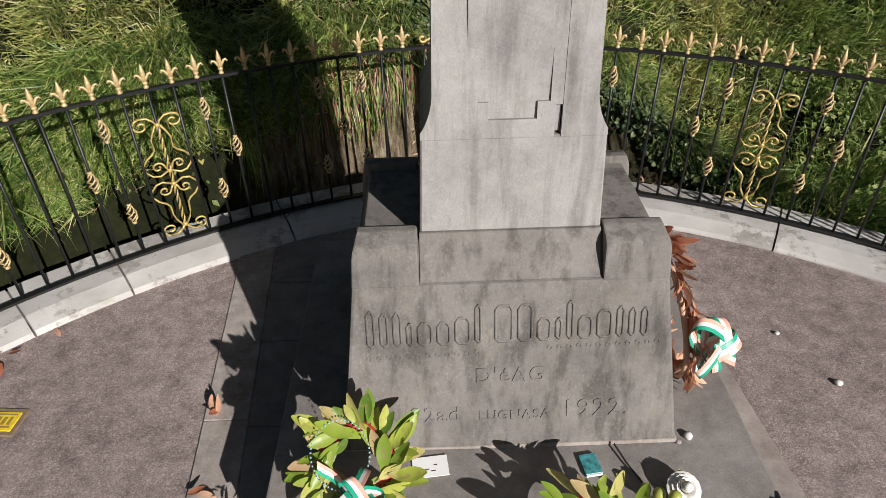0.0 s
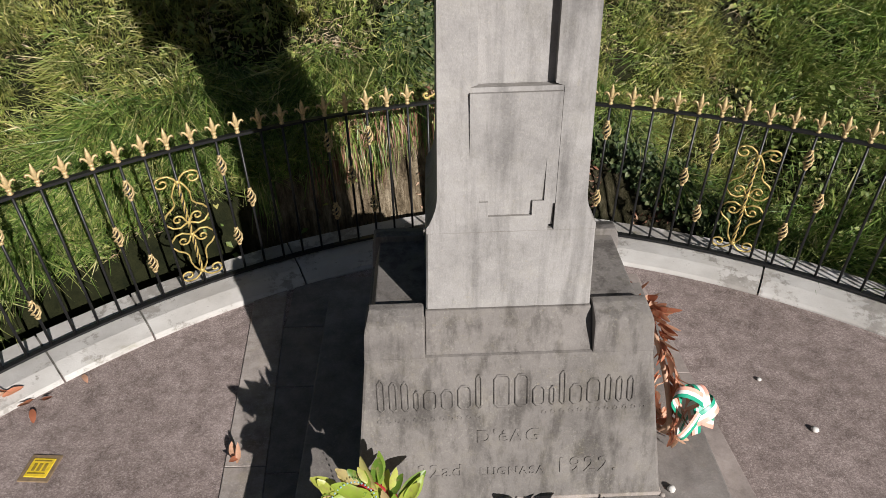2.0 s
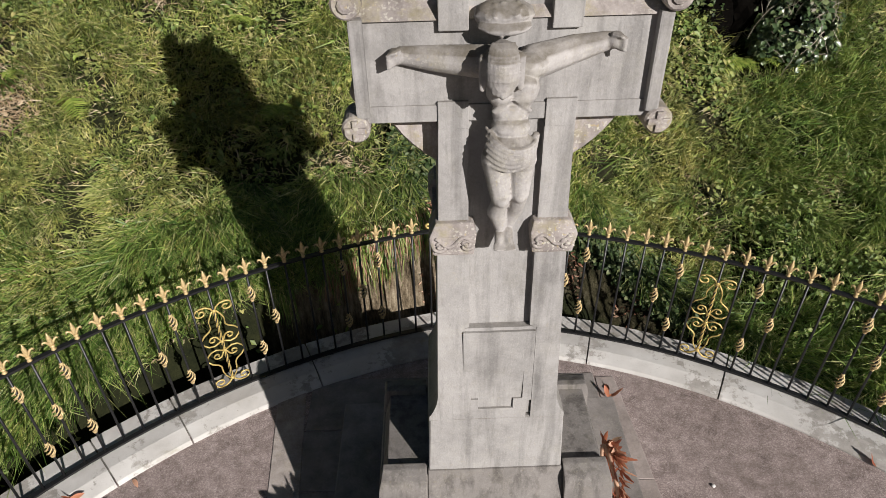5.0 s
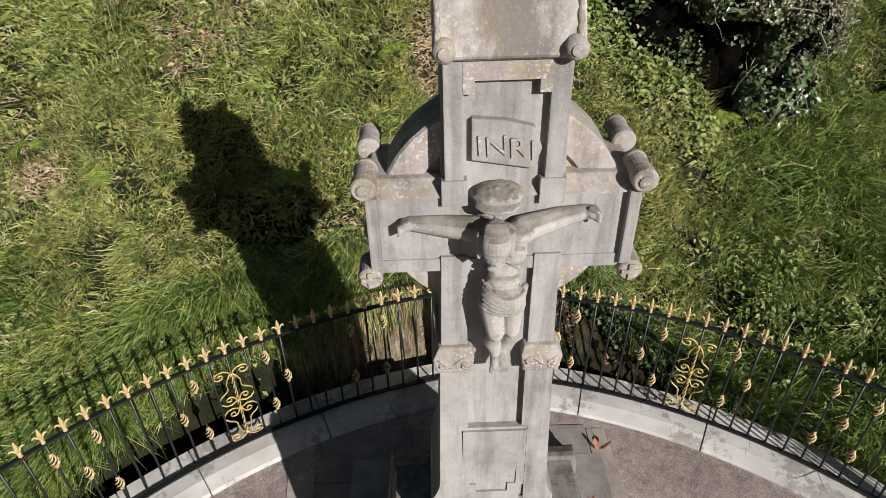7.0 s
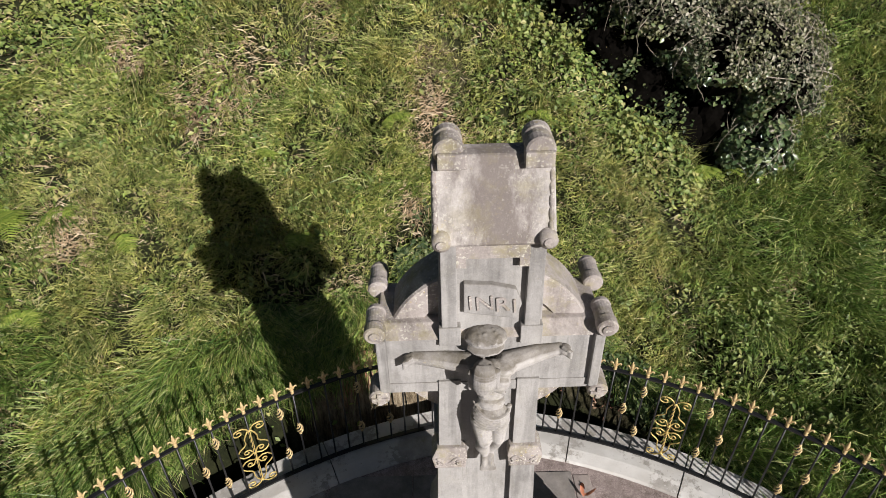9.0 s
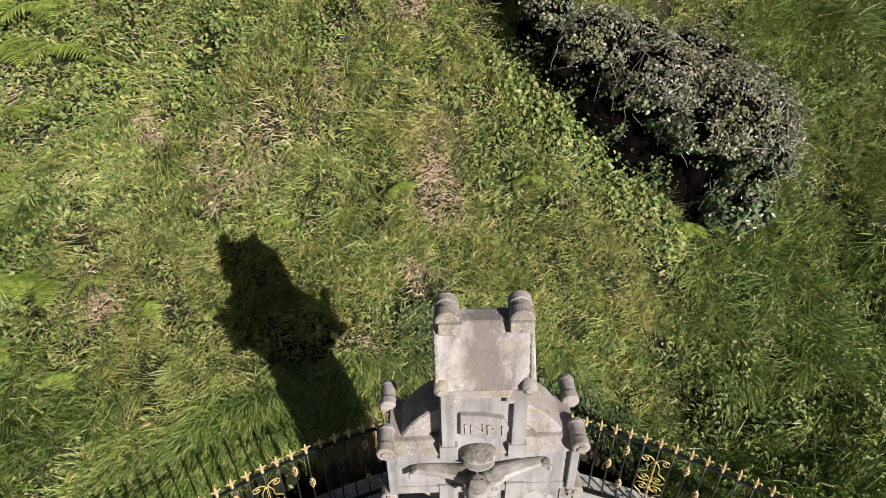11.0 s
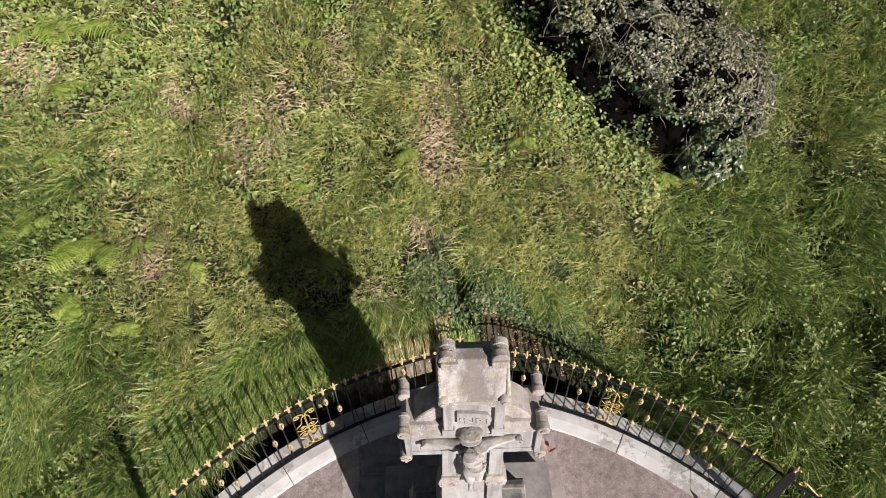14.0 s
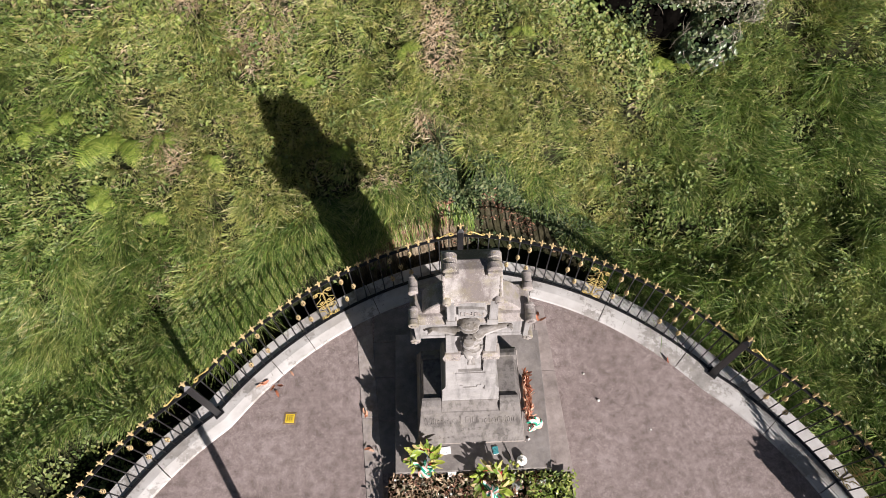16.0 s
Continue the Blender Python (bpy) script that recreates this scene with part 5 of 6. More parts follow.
def build_strands():
    """Roots and dead grass hanging down the cut earth face."""
    for name, m, lo, hi, mat, label in (("hanging_roots", 800, -1.15, 0.15, BRACKEN, "dead stalks and roots hanging down the cut earth face"), ("hanging_blades", 1700, -1.3, 0.5, GRASS_LONG, "green blades hanging down the cut earth face")):
        x = RNG.uniform(lo, hi, m)
        x = x[lumps(x, x * 0, 0.16, 95) > 0.38]
        m = len(x)
        lean = np.interp(x, LINE_X, LINE_LEAN)
        edge = ditch_edge(x, fence_y(x) + 0.5)
        y0 = fence_y(x) + (edge + RNG.uniform(0.06, 0.16, m)) / lean
        top = np.stack([x, y0, ground_z(x, y0) + 0.02], -1)
        drop = RNG.uniform(0.12, 0.50, m)
        sway = RNG.normal(0, 0.05, m)
        mid = top + np.stack([sway * 0.5, -RNG.uniform(0.05, 0.11, m), 0.02 - drop * 0.35], -1)
        end = top + np.stack([sway, -RNG.uniform(0.08, 0.17, m), -drop], -1)
        side = np.stack([RNG.uniform(0.003, 0.006, m), RNG.normal(0, 0.002, m), 0 * x], -1)
        v = np.stack([top, mid - side, mid + side, end], 1).reshape(-1, 3)
        k = np.arange(m)[:, None] * 4
        raw_mesh(name, v, np.concatenate([k + [0, 2, 1], k + [1, 2, 3]], 1).reshape(-1, 3), mat, label, "grass")


build_strands()


def build_bush():
    """A dense ivy-grown shrub on the bank, hollow at its foot (shade painted near-black), with bare grey twigs."""
    bush = thing("bush", pose(3.5, 7.3, float(ground_z(3.5, 7.3))), "dense dark ivy covered shrub with grey twigs on the bank", "bush")
    o = bush.matrix_basis.translation
    lobes = [((3.55, 7.25, 2.62), (0.85, 0.72, 0.72)), ((4.12, 7.05, 2.22), (0.42, 0.50, 0.72)), ((3.95, 6.90, 1.55), (0.42, 0.38, 0.50)), ((2.72, 7.30, 3.05), (0.62, 0.55, 0.52)), ((2.05, 7.60, 3.42), (0.50, 0.50, 0.42)), ((1.50, 8.00, 3.72), (0.36, 0.50, 0.40)), ((1.32, 8.45, 4.05), (0.40, 0.50, 0.42)), ((3.3, 7.95, 2.95), (0.85, 0.60, 0.55)), ((3.45, 7.2, 1.75), (0.36, 0.34, 0.42)), ((2.55, 8.05, 3.2), (0.7, 0.5, 0.45))]
    share = [21000, 9500, 7500, 10500, 6500, 4200, 4200, 6500, 1500, 4200]
    # inner cores: the shade behind the leaves is put into their colour
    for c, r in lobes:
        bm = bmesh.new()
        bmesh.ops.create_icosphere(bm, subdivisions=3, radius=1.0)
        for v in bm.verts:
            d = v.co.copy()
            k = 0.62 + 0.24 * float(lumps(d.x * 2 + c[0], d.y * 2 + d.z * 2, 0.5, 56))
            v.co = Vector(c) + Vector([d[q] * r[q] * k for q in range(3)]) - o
        part("inner_shade", bm, BUSH_SHADE, bush, "inner branch core coloured near-black as shade")
    # near-black lumps painted as the shade in hollows along the foot
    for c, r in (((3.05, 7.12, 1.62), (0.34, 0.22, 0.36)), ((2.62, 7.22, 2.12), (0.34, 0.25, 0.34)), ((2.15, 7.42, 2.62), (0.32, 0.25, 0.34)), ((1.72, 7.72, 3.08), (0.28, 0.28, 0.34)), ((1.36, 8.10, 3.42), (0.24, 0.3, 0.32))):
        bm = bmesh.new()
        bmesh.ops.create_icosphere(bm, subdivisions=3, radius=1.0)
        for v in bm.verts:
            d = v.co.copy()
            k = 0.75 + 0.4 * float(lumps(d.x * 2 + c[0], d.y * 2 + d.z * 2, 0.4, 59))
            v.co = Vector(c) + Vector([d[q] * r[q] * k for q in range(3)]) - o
        part("inner_shade", bm, BUSH_SHADE, bush)
    P, N = [], []
    for (c, r), cnt in zip(lobes, share):
        d = RNG.normal(0, 1, (cnt, 3))
        d /= np.linalg.norm(d, axis=1)[:, None]
        d[:, 2] = np.abs(d[:, 2]) * 1.15 - 0.42
        d /= np.linalg.norm(d, axis=1)[:, None]
        rad = RNG.uniform(0.70, 1.10, cnt) * (0.74 + 0.46 * lumps(d[:, 0] * 2 + c[0], d[:, 1] * 2 + d[:, 2] * 2, 0.36, 55))
        P.append(np.array(c) + d * np.array(r) * rad[:, None])
        N.append(d)
    P, N = np.concatenate(P), np.concatenate(N)
    gap = (((P[:, 0] - 3.05) / 0.52) ** 2 + ((P[:, 1] - 6.95) / 0.5) ** 2 + ((P[:, 2] - 1.72) / 0.50) ** 2) < RNG.uniform(0.7, 1.2, len(P))
    gap |= (lumps(P[:, 0], P[:, 1] + P[:, 2], 0.15, 58) + RNG.uniform(-0.2, 0.2, len(P))) < 0.42
    ok = ~gap & (P[:, 2] > ground_z(P[:, 0], P[:, 1]) + 0.02)
    P, N = P[ok], N[ok]
    nr = tilt_normals(N + np.array([0.15, -0.25, 0.45]), 0.6)
    low = P[:, 2] + 0.35 * (P[:, 0] - 3.6) + 0.5 * RNG.normal(0, 0.5, len(P)) < 2.2
    for pick, nm, mat, size, label in ((~low, "foliage", IVY, 0.043, "small grey green leaves, many dry"), (low, "lower_foliage", IVY_BROAD, 0.062, "broad glossy ivy leaves")):
        lv = leaf_cloud(nm, P[pick] - np.array(o), nr[pick], size, mat, label, "foliage", 0.72, nm == "foliage")
        lv.parent = bush
        del lv["category"]
    rnd = random.Random(8)
    bm = bmesh.new()
    for k in range(420):
        c, r = lobes[rnd.choice((0, 0, 0, 1, 1, 2, 3, 3, 4))]
        a, el = rnd.uniform(0, math.tau), rnd.uniform(-0.3, 1.3)
        d = Vector((math.cos(a) * math.cos(el), math.sin(a) * math.cos(el), math.sin(el)))
        p = Vector(c) + Vector([d[q] * r[q] * rnd.uniform(0.75, 1.0) for q in range(3)]) - o
        side = d.orthogonal().normalized()
        side.rotate(Matrix.Rotation(rnd.uniform(0, 6.3), 3, d))
        ln = rnd.uniform(0.10, 0.42)
        pts = [p + side * ln * t + d * (0.04 * math.sin(t * 3) + 0.05) + Vector((rnd.uniform(-.025, .025), rnd.uniform(-.025, .025), -0.08 * t * t)) for t in (0, 0.25, 0.5, 0.75, 1)]
        tube(bm, pts, rnd.uniform(0.0035, 0.0075), 4, False, 0.002)
    tagged(part("bare_twig_tangle", bm, STEM, bush, "bare grey twigs"), kind="stuff")
    n = 2600
    u = RNG.random(n)
    x, y = 1.25 + 1.7 * u + RNG.normal(0, 0.12, n), 8.0 - 1.05 * u + RNG.normal(0, 0.12, n)
    pos = np.stack([x, y, ground_z(x, y) + RNG.uniform(0.08, 0.55, n)], -1)
    edge = leaf_cloud("edge_foliage", pos - np.array(o), tilt_normals(np.tile(np.array([-0.2, -0.5, 0.7]), (n, 1)), 0.5), 0.05, IVY_DARK, "", "", 0.7)
    edge.parent = bush
    n = 1100
    u = RNG.random(n)
    x, y = 0.75 + 2.3 * u + RNG.normal(0, 0.14, n), 7.75 - 1.25 * u + RNG.normal(0, 0.16, n)
    pos = np.stack([x, y, ground_z(x, y) + RNG.uniform(0.03, 0.34, n)], -1)
    leaf_cloud("bramble_leaves", pos, tilt_normals(np.tile(np.array([0.15, -0.5, 0.8]), (n, 1)), 0.35), 0.06, WEED, "green bramble leaves along the shrub's edge", "brambles", 0.7)
    for k in range(9):
        bm = bmesh.new()
        a = rnd.uniform(0, math.tau)
        foot = Vector((rnd.uniform(-0.1, 0.5), rnd.uniform(-0.2, 0.4), -0.1))
        pts = [foot + Vector((math.cos(a) * 0.4 * t, math.sin(a) * 0.35 * t, 1.2 * t - 0.25 * t * t)) + Vector((rnd.uniform(-.03, .03), rnd.uniform(-.03, .03), 0)) for t in (0, 0.2, 0.4, 0.6, 0.8, 1)]
        tube(bm, pts, 0.028, 6, False, 0.008)
        part("stem", bm, STEM, bush)


build_bush()


def frond_mesh(length, seed):
    """A fern frond: an arching rib with pairs of narrow toothed leaflets."""
    rnd = random.Random(seed)
    bm = bmesh.new()
    n = 17
    rib = [Vector((0, length * 0.95 * k / n, length * (0.50 * k / n - 0.60 * (k / n) ** 2))) for k in range(n + 1)]
    tube(bm, rib, 0.0045, 4, False, 0.0015)
    for k in range(2, n):
        t = k / n
        w = length * 0.36 * (math.sin(math.pi * min(1, t * 0.95 + 0.16)) ** 0.9) * rnd.uniform(0.85, 1.1)
        gap = length / n * 0.36
        for s in (-1, 1):
            droop = rnd.uniform(0.08, 0.35)
            row = []
            for q in range(4):
                f = q / 3
                c = rib[k] + Vector((s * w * f, w * 0.34 * f, -w * droop * f * f + 0.004))
                hw = gap * (0.75, 1.0, 0.62, 0.08)[q]
                row.append((bm.verts.new(c + Vector((0, -hw, -0.003))), bm.verts.new(c + Vector((0, hw, -0.003)))))
            for u, v in zip(row, row[1:]):
                bm.faces.new((u[0], v[0], v[1], u[1]))
    return bm


def build_ferns():
    meshes = {}

    def fern(x, y, size, fronds, seed, aim=None):
        rnd = random.Random(seed)
        f = thing("fern", pose(x, y, float(ground_z(x, y)) + 0.26, 0, 0, 0), "bright yellow green fern growing in the grass", "fern", "ferns on the bank")
        for k in range(fronds):
            key = rnd.choice((0.28, 0.36, 0.44))
            a = (aim + rnd.uniform(-75, 75)) if aim is not None else 180 + 260 * (k / max(1, fronds - 1) - 0.5) + rnd.uniform(-35, 35)
            m = pose(0, 0, 0, rnd.uniform(-28, 4), rnd.uniform(-15, 15), a) @ Matrix.Scale(0.92 * size * rnd.uniform(0.75, 1.2), 4)
            if key not in meshes:
                meshes[key] = part("frond", frond_mesh(key, int(key * 100)), FERN, f)
                meshes[key].matrix_basis = m
            else:
                again(meshes[key], m, f)

    spots = ((-4.2, 5.15, 1.25, 6, 200), (-3.85, 5.1, 1.1, 5, 170), (-4.2, 4.5, 0.9, 4, 180), (-3.65, 4.4, 0.7, 3, 180), (-2.85, 4.95, 0.7, 3, 180), (-4.65, 7.7, 1.2, 5, None), (-4.1, 7.1, 1.2, 5, None), (-4.65, 5.25, 1.0, 5, None), (-5.1, 5.1, 1.0, 4, None), (-4.55, 5.85, 0.8, 4, None),
             (-4.25, 7.45, 1.3, 6, None), (-4.6, 7.0, 1.2, 6, None), (-3.1, 7.75, 1.0, 5, None), (-4.4, 6.6, 1.0, 5, None), (-4.9, 7.6, 1.2, 5, None), (-3.7, 7.1, 0.8, 4, None),
             (-1.4, 7.1, 0.7, 3, 180), (-1.6, 5.9, 0.65, 3, 180), (3.42, 6.75, 0.9, 5, 170), (3.95, 6.78, 1.0, 5, 190), (3.7, 6.7, 0.8, 3, 180), (-0.4, 6.1, 0.75, 4, 200),
             (-3.4, 5.1, 0.7, 4, None), (-1.25, 5.1, 0.7, 4, None), (-4.3, 4.5, 0.8, 4, None), (1.2, 6.6, 0.6, 3, 180))
    for q, (x, y, s, n, aim) in enumerate(spots):
        fern(x, y, s, n, 300 + q, aim)


build_ferns()

# small yellow flowers in the grass
for x, y, z in ((-1.66, 3.88, 0.14), (-1.18, 3.98, 0.42)):
    fl = thing("dandelion", pose(x, y, float(ground_z(x, y))), "small yellow dandelion in the grass", "flower", "dandelions")
    part("stalk", tube(bmesh.new(), [(0, 0, -0.02), (0.005, 0, 0.08), (0, -0.01, 0.17)], 0.003, 5), WEED, fl)
    part("flower_head", lathe(bmesh.new(), [(0.004, 0.165), (0.014, 0.172), (0.018, 0.18), (0.012, 0.186), (0.003, 0.188)], 10), YELLOW, fl)

# ---- wreaths and tributes ----
def laurel_leaf(length, width, curl, seed):
    bm = bmesh.new()
    rnd = random.Random(seed)
    rows = []
    n = 6
    for k in range(n + 1):
        t = k / n
        w = width * max(0.03, math.sin(math.pi * (0.04 + 0.94 * t))) ** 0.7 * 0.5
        z = curl * length * t * t + rnd.uniform(-0.004, 0.004)
        rows.append([bm.verts.new((-w, length * t, z + w * 0.35)), bm.verts.new((0, length * t, z)), bm.verts.new((w, length * t, z + w * 0.35))])
    for a, b in zip(rows, rows[1:]):
        bm.faces.new((a[0], a[1], b[1], b[0]))
        bm.faces.new((a[1], a[2], b[2], b[1]))
    return bm


LEAVES = {}


def leaf_piece(kind, mat, m, parent, rnd):
    key = (kind, rnd.randint(0, 3))
    if key not in LEAVES:
        LEAVES[key] = part("leaf", laurel_leaf(0.135 if kind == "laurel" else 0.14, 0.055 if kind == "laurel" else 0.05, (-0.25, 0.1, 0.3, -0.05)[key[1]] * (2.4 if kind == "dead" else 1), key[1]), mat, parent, "", True)
        LEAVES[key].matrix_basis = m
        return LEAVES[key]
    return again(LEAVES[key], m, parent)


def ribbon(pts, width, across):
    """A three-coloured band along points."""
    bm = bmesh.new()
    rows = []
    for i, p in enumerate(pts):
        p = Vector(p)
        a = Vector(across[i] if isinstance(across, list) else across).normalized()
        rows.append([bm.verts.new(p + a * width * (q / 3 - 0.5)) for q in range(4)])
    for a, b in zip(rows, rows[1:]):
        for q in range(3):
            f = bm.faces.new((a[q], a[q + 1], b[q + 1], b[q]))
            f.material_index = q
    return bm


def bow(parent, m, size, rnd, tails=True):
    """A tricolour bow: loops and tails."""
    for k, a in enumerate((20, 75, 130, 200, 250, 320)):
        c, s = math.cos(radians(a)), math.sin(radians(a))
        L = size * rnd.uniform(0.7, 1.25)
        lift = pose(0, 0, 0, rnd.uniform(-35, 35), rnd.uniform(-35, 35), rnd.uniform(-25, 25))
        pts = []
        for q in range(11):
            t = q / 10
            r = L * math.sin(math.pi * t) ** 0.75
            pts.append((c * r + s * 0.018 * math.cos(math.pi * t), s * r - c * 0.018 * math.cos(math.pi * t), 0.035 + 0.055 * L / 0.12 * math.cos(math.pi * t) * 0.8))
        ob = part("ribbon_loop", ribbon(pts, size * 0.42, (s, -c, 0.2)), [R_GREEN, R_WHITE, R_ORANGE], parent, "", True)
        ob.matrix_basis = m @ lift
        if k < 3 and tails:
            pts = [(c * size * 1.5 * q / 6, s * size * 1.5 * q / 6 - 0.02 * q, 0.02 + 0.02 * math.sin(q * 1.3)) for q in range(7)]
            ob = part("ribbon_tail", ribbon(pts, size * 0.42, (s, -c, 0.25)), [R_GREEN, R_WHITE, R_ORANGE], parent, "", True)
            ob.matrix_basis = m @ pose(0, 0, 0, 0, 0, 160)


def wreath(name, m, r, n, kind, mat, label, seed, with_bow=None, beads=False, layers=3):
    rnd = random.Random(seed)
    w = thing(name, m, label, "wreath", "wreaths at the memorial")
    bm = tube(bmesh.new(), [(r * math.cos(a), r * math.sin(a), 0.03) for a in (math.tau * k / 40 for k in range(40))], 0.022 if kind == "laurel" else 0.012, 8, True)
    part("ring", bm, RED if kind == "laurel" else DEADLEAF, w, "red plastic ring" if kind == "laurel" else "", True)
    for k in range(n):
        a = math.tau * k / n + rnd.uniform(-0.1, 0.1)
        lay = k % layers
        out = (-0.25, 0.35, 0.9)[lay % 3]
        p = Vector(((r + (lay - 1) * 0.022) * math.cos(a), (r + (lay - 1) * 0.022) * math.sin(a), 0.035 + rnd.uniform(0, 0.035)))
        turn = (math.degrees(a) - 90 + 70 * (1 - out) if kind == "laurel" else math.degrees(a) - 5) + rnd.uniform(-28, 28)
        leaf_piece(kind, mat, Matrix.Translation(p) @ pose(0, 0, 0, rnd.uniform(-12, 24), rnd.uniform(-45, 45), turn + rnd.uniform(-18, 18)) @ Matrix.Scale(rnd.uniform(0.6, 1.3) * (0.80 if kind == "laurel" else 0.6), 4), w, rnd)
    if with_bow:
        bow(w, with_bow, 0.11 if kind == "laurel" else 0.118, rnd, kind == "laurel")
    if beads:
        for c in range(46):
            a = math.tau * c / 46
            q = Vector((-0.05 + 0.10 * math.cos(a), 0.04 + 0.115 * math.sin(a), 0.105 + 0.012 * math.sin(3 * a)))
            if "bead" not in LEAVES:
                LEAVES["bead"] = part("bead", lathe(bmesh.new(), [(0.001, -0.004), (0.004, 0), (0.001, 0.004)], 6), BEAD, w)
                LEAVES["bead"].matrix_basis = Matrix.Translation(q)
            else:
                again(LEAVES["bead"], Matrix.Translation(q), w)
    return w


# upright laurel wreath leaning on the front of the base
wreath("laurel_wreath", pose(-0.27, 1.41, 0.48, 47, 0, 4), 0.118, 78, "laurel", LAUREL, "green laurel wreath with tricolour bow leaning on the base", 21, pose(0.0, -0.10, 0.10), True)
# second one lying in the bed
wreath("laurel_wreath", pose(0.53, 1.13, 0.36, 25, 0, -8), 0.14, 72, "laurel", LAUREL, "green laurel wreath with tricolour bow in the flower bed", 33, pose(0.02, -0.11, 0.10), False)
# withered wreath against the side of the base
LEAN_BACK = Matrix(((0.0, -0.17, 0.985, 0.955), (1.0, 0.0, 0.0, 2.01), (0.0, 0.985, 0.17, 0.63), (0.0, 0.0, 0.0, 1.0)))
wreath("withered_wreath", LEAN_BACK, 0.285, 230, "dead", DEADLEAF, "withered brown leaf wreath with tricolour bow beside the base", 45, pose(-0.30, 0.05, 0.10, -40, -66, 0), False)


def rose(m, size, seed, mat=WHITE):
    rnd = random.Random(seed)
    f = thing("white_rose", m, "white artificial rose with green leaves on the plinth", "flower", "roses at the memorial")
    bm = bmesh.new()
    for lay in range(5):
        for k in range(3 + lay):
            a = math.tau * k / (3 + lay) + lay * 0.7 + rnd.uniform(-0.1, 0.1)
            span = math.tau / (3 + lay) * 0.72
            rr, h = size * (0.10 + 0.17 * lay), size * (0.95 - 0.13 * lay)
            rows = []
            for q in range(5):
                t = q / 4
                rad = rr * (0.55 + 0.75 * t ** 1.5)
                rows.append([bm.verts.new((rad * math.cos(a + s * span * (0.5 + 0.5 * math.sin(math.pi * (0.15 + 0.6 * t)))), rad * math.sin(a + s * span * (0.5 + 0.5 * math.sin(math.pi * (0.15 + 0.6 * t)))), h * t * (1 - 0.10 * s * s) - 0.10 * size * lay * t ** 3 + rnd.uniform(-.001, .001))) for s in (-1, -0.4, 0.4, 1)])
            for u, v in zip(rows, rows[1:]):
                for q in range(3):
                    bm.faces.new((u[q], u[q + 1], v[q + 1], v[q]))
    lathe(bm, [(size * 0.05, size * 0.2), (size * 0.3, size * 0.4), (size * 0.32, size * 0.75), (size * 0.16, size * 0.98), (size * 0.03, size)], 9)
    part("petals", bm, mat, f, "", True)
    for k in range(5):
        leaf_piece("laurel", LAUREL, pose(0, 0, -0.01, -15, 0, k * 72) @ Matrix.Scale(0.5, 4), f, rnd)
    part("stalk", tube(bmesh.new(), [(0, 0, 0), (0.01, -0.05, -0.05), (0.0, -0.12, -0.09)], 0.004, 5), WEED, f)
    return f


rose(pose(0.905, 1.335, 0.355, 25, 0, 0), 0.062, 3)
for k, (x, y, z, s) in enumerate(((0.80, 1.30, 0.37, 0.025), (0.76, 1.33, 0.36, 0.022), (0.84, 1.27, 0.40, 0.024), (0.72, 1.27, 0.38, 0.022))):
    b = thing("rose_bud", pose(x, y, z, 20 * (k - 1), 15, 40 * k), "pale green rose bud on a thin stalk", "flower", "rose buds")
    part("bud", lathe(bmesh.new(), [(s * 0.3, -s), (s * 0.8, -s * 0.5), (s, 0.2 * s), (s * 0.75, s), (s * 0.3, s * 1.25)], 8), LAUREL, b, "", True)
    part("stalk", tube(bmesh.new(), [(0, 0, -s), (0.008, -0.03, -0.06), (0.0, -0.05, -0.10)], 0.003, 5), WEED, b)

# card, booklet, pebbles on the plinth
card = thing("memorial_card", pose(-0.012, 1.487, 0.318, 2, 0, 6), "white card with faint marks lying on the plinth", "card")
part("card_sheet", block(-0.068, 0.068, -0.045, 0.045, 0, 0.003, 0.001, 1), PAPER, card)
for x, y, w in ((-0.02, -0.012, 0.03), (0.01, -0.02, 0.018), (0.02, 0.005, 0.012)):
    part("mark", block(x - w / 2, x + w / 2, y - 0.0015, y + 0.0015, 0.0034, 0.0042, 0), BLACK, card)
book = thing("booklet", pose(0.597, 1.472, 0.318, 0, 0, 8), "small blue green picture booklet on the plinth", "booklet")
part("cover", block(-0.034, 0.034, -0.045, 0.045, 0, 0.012, 0.002, 1), BOOK, book)
part("page_edge", block(-0.032, 0.032, -0.051, -0.0455, 0.001, 0.011, 0.001, 1), PAPER, book, "pale blue page edge")
stick = thing("stick", pose(0.74, 1.47, 0.325, 0, 0, 112), "thin dark stick lying on the plinth", "stick")
part("stick_rod", tube(bmesh.new(), [(-0.09, 0, 0), (0, 0.004, 0.004), (0.09, 0, 0.012)], 0.004, 5), BLACK, stick)


def pebble(x, y, z, r, mat, label, seed):
    bm = bmesh.new()
    bmesh.ops.create_icosphere(bm, subdivisions=2, radius=r)
    rnd = random.Random(seed)
    for v in bm.verts:
        v.co *= rnd.uniform(0.85, 1.1)
        v.co.z *= 0.65
    tagged(put("pebble", bm, mat, None, "", True), label, "stone", "loose stones").matrix_basis = pose(x, y, z + r * 0.5, 0, 0, seed * 40)


pebble(1.012, 1.59, 0.315, 0.019, PEBBLE, "white pebble lying on the plinth", 1)
pebble(0.965, 1.565, 0.315, 0.013, STONE_FLAG, "small grey pebble lying on the plinth", 2)
pebble(2.005, 2.12, 0.0, 0.020, PEBBLE, "white pebble on the aggregate paving", 3)
pebble(1.86, 2.48, 0.0, 0.014, PEBBLE, "white pebble on the aggregate paving", 4)
pebble(2.62, 1.72, 0.0, 0.013, PEBBLE, "white pebble on the aggregate paving", 5)


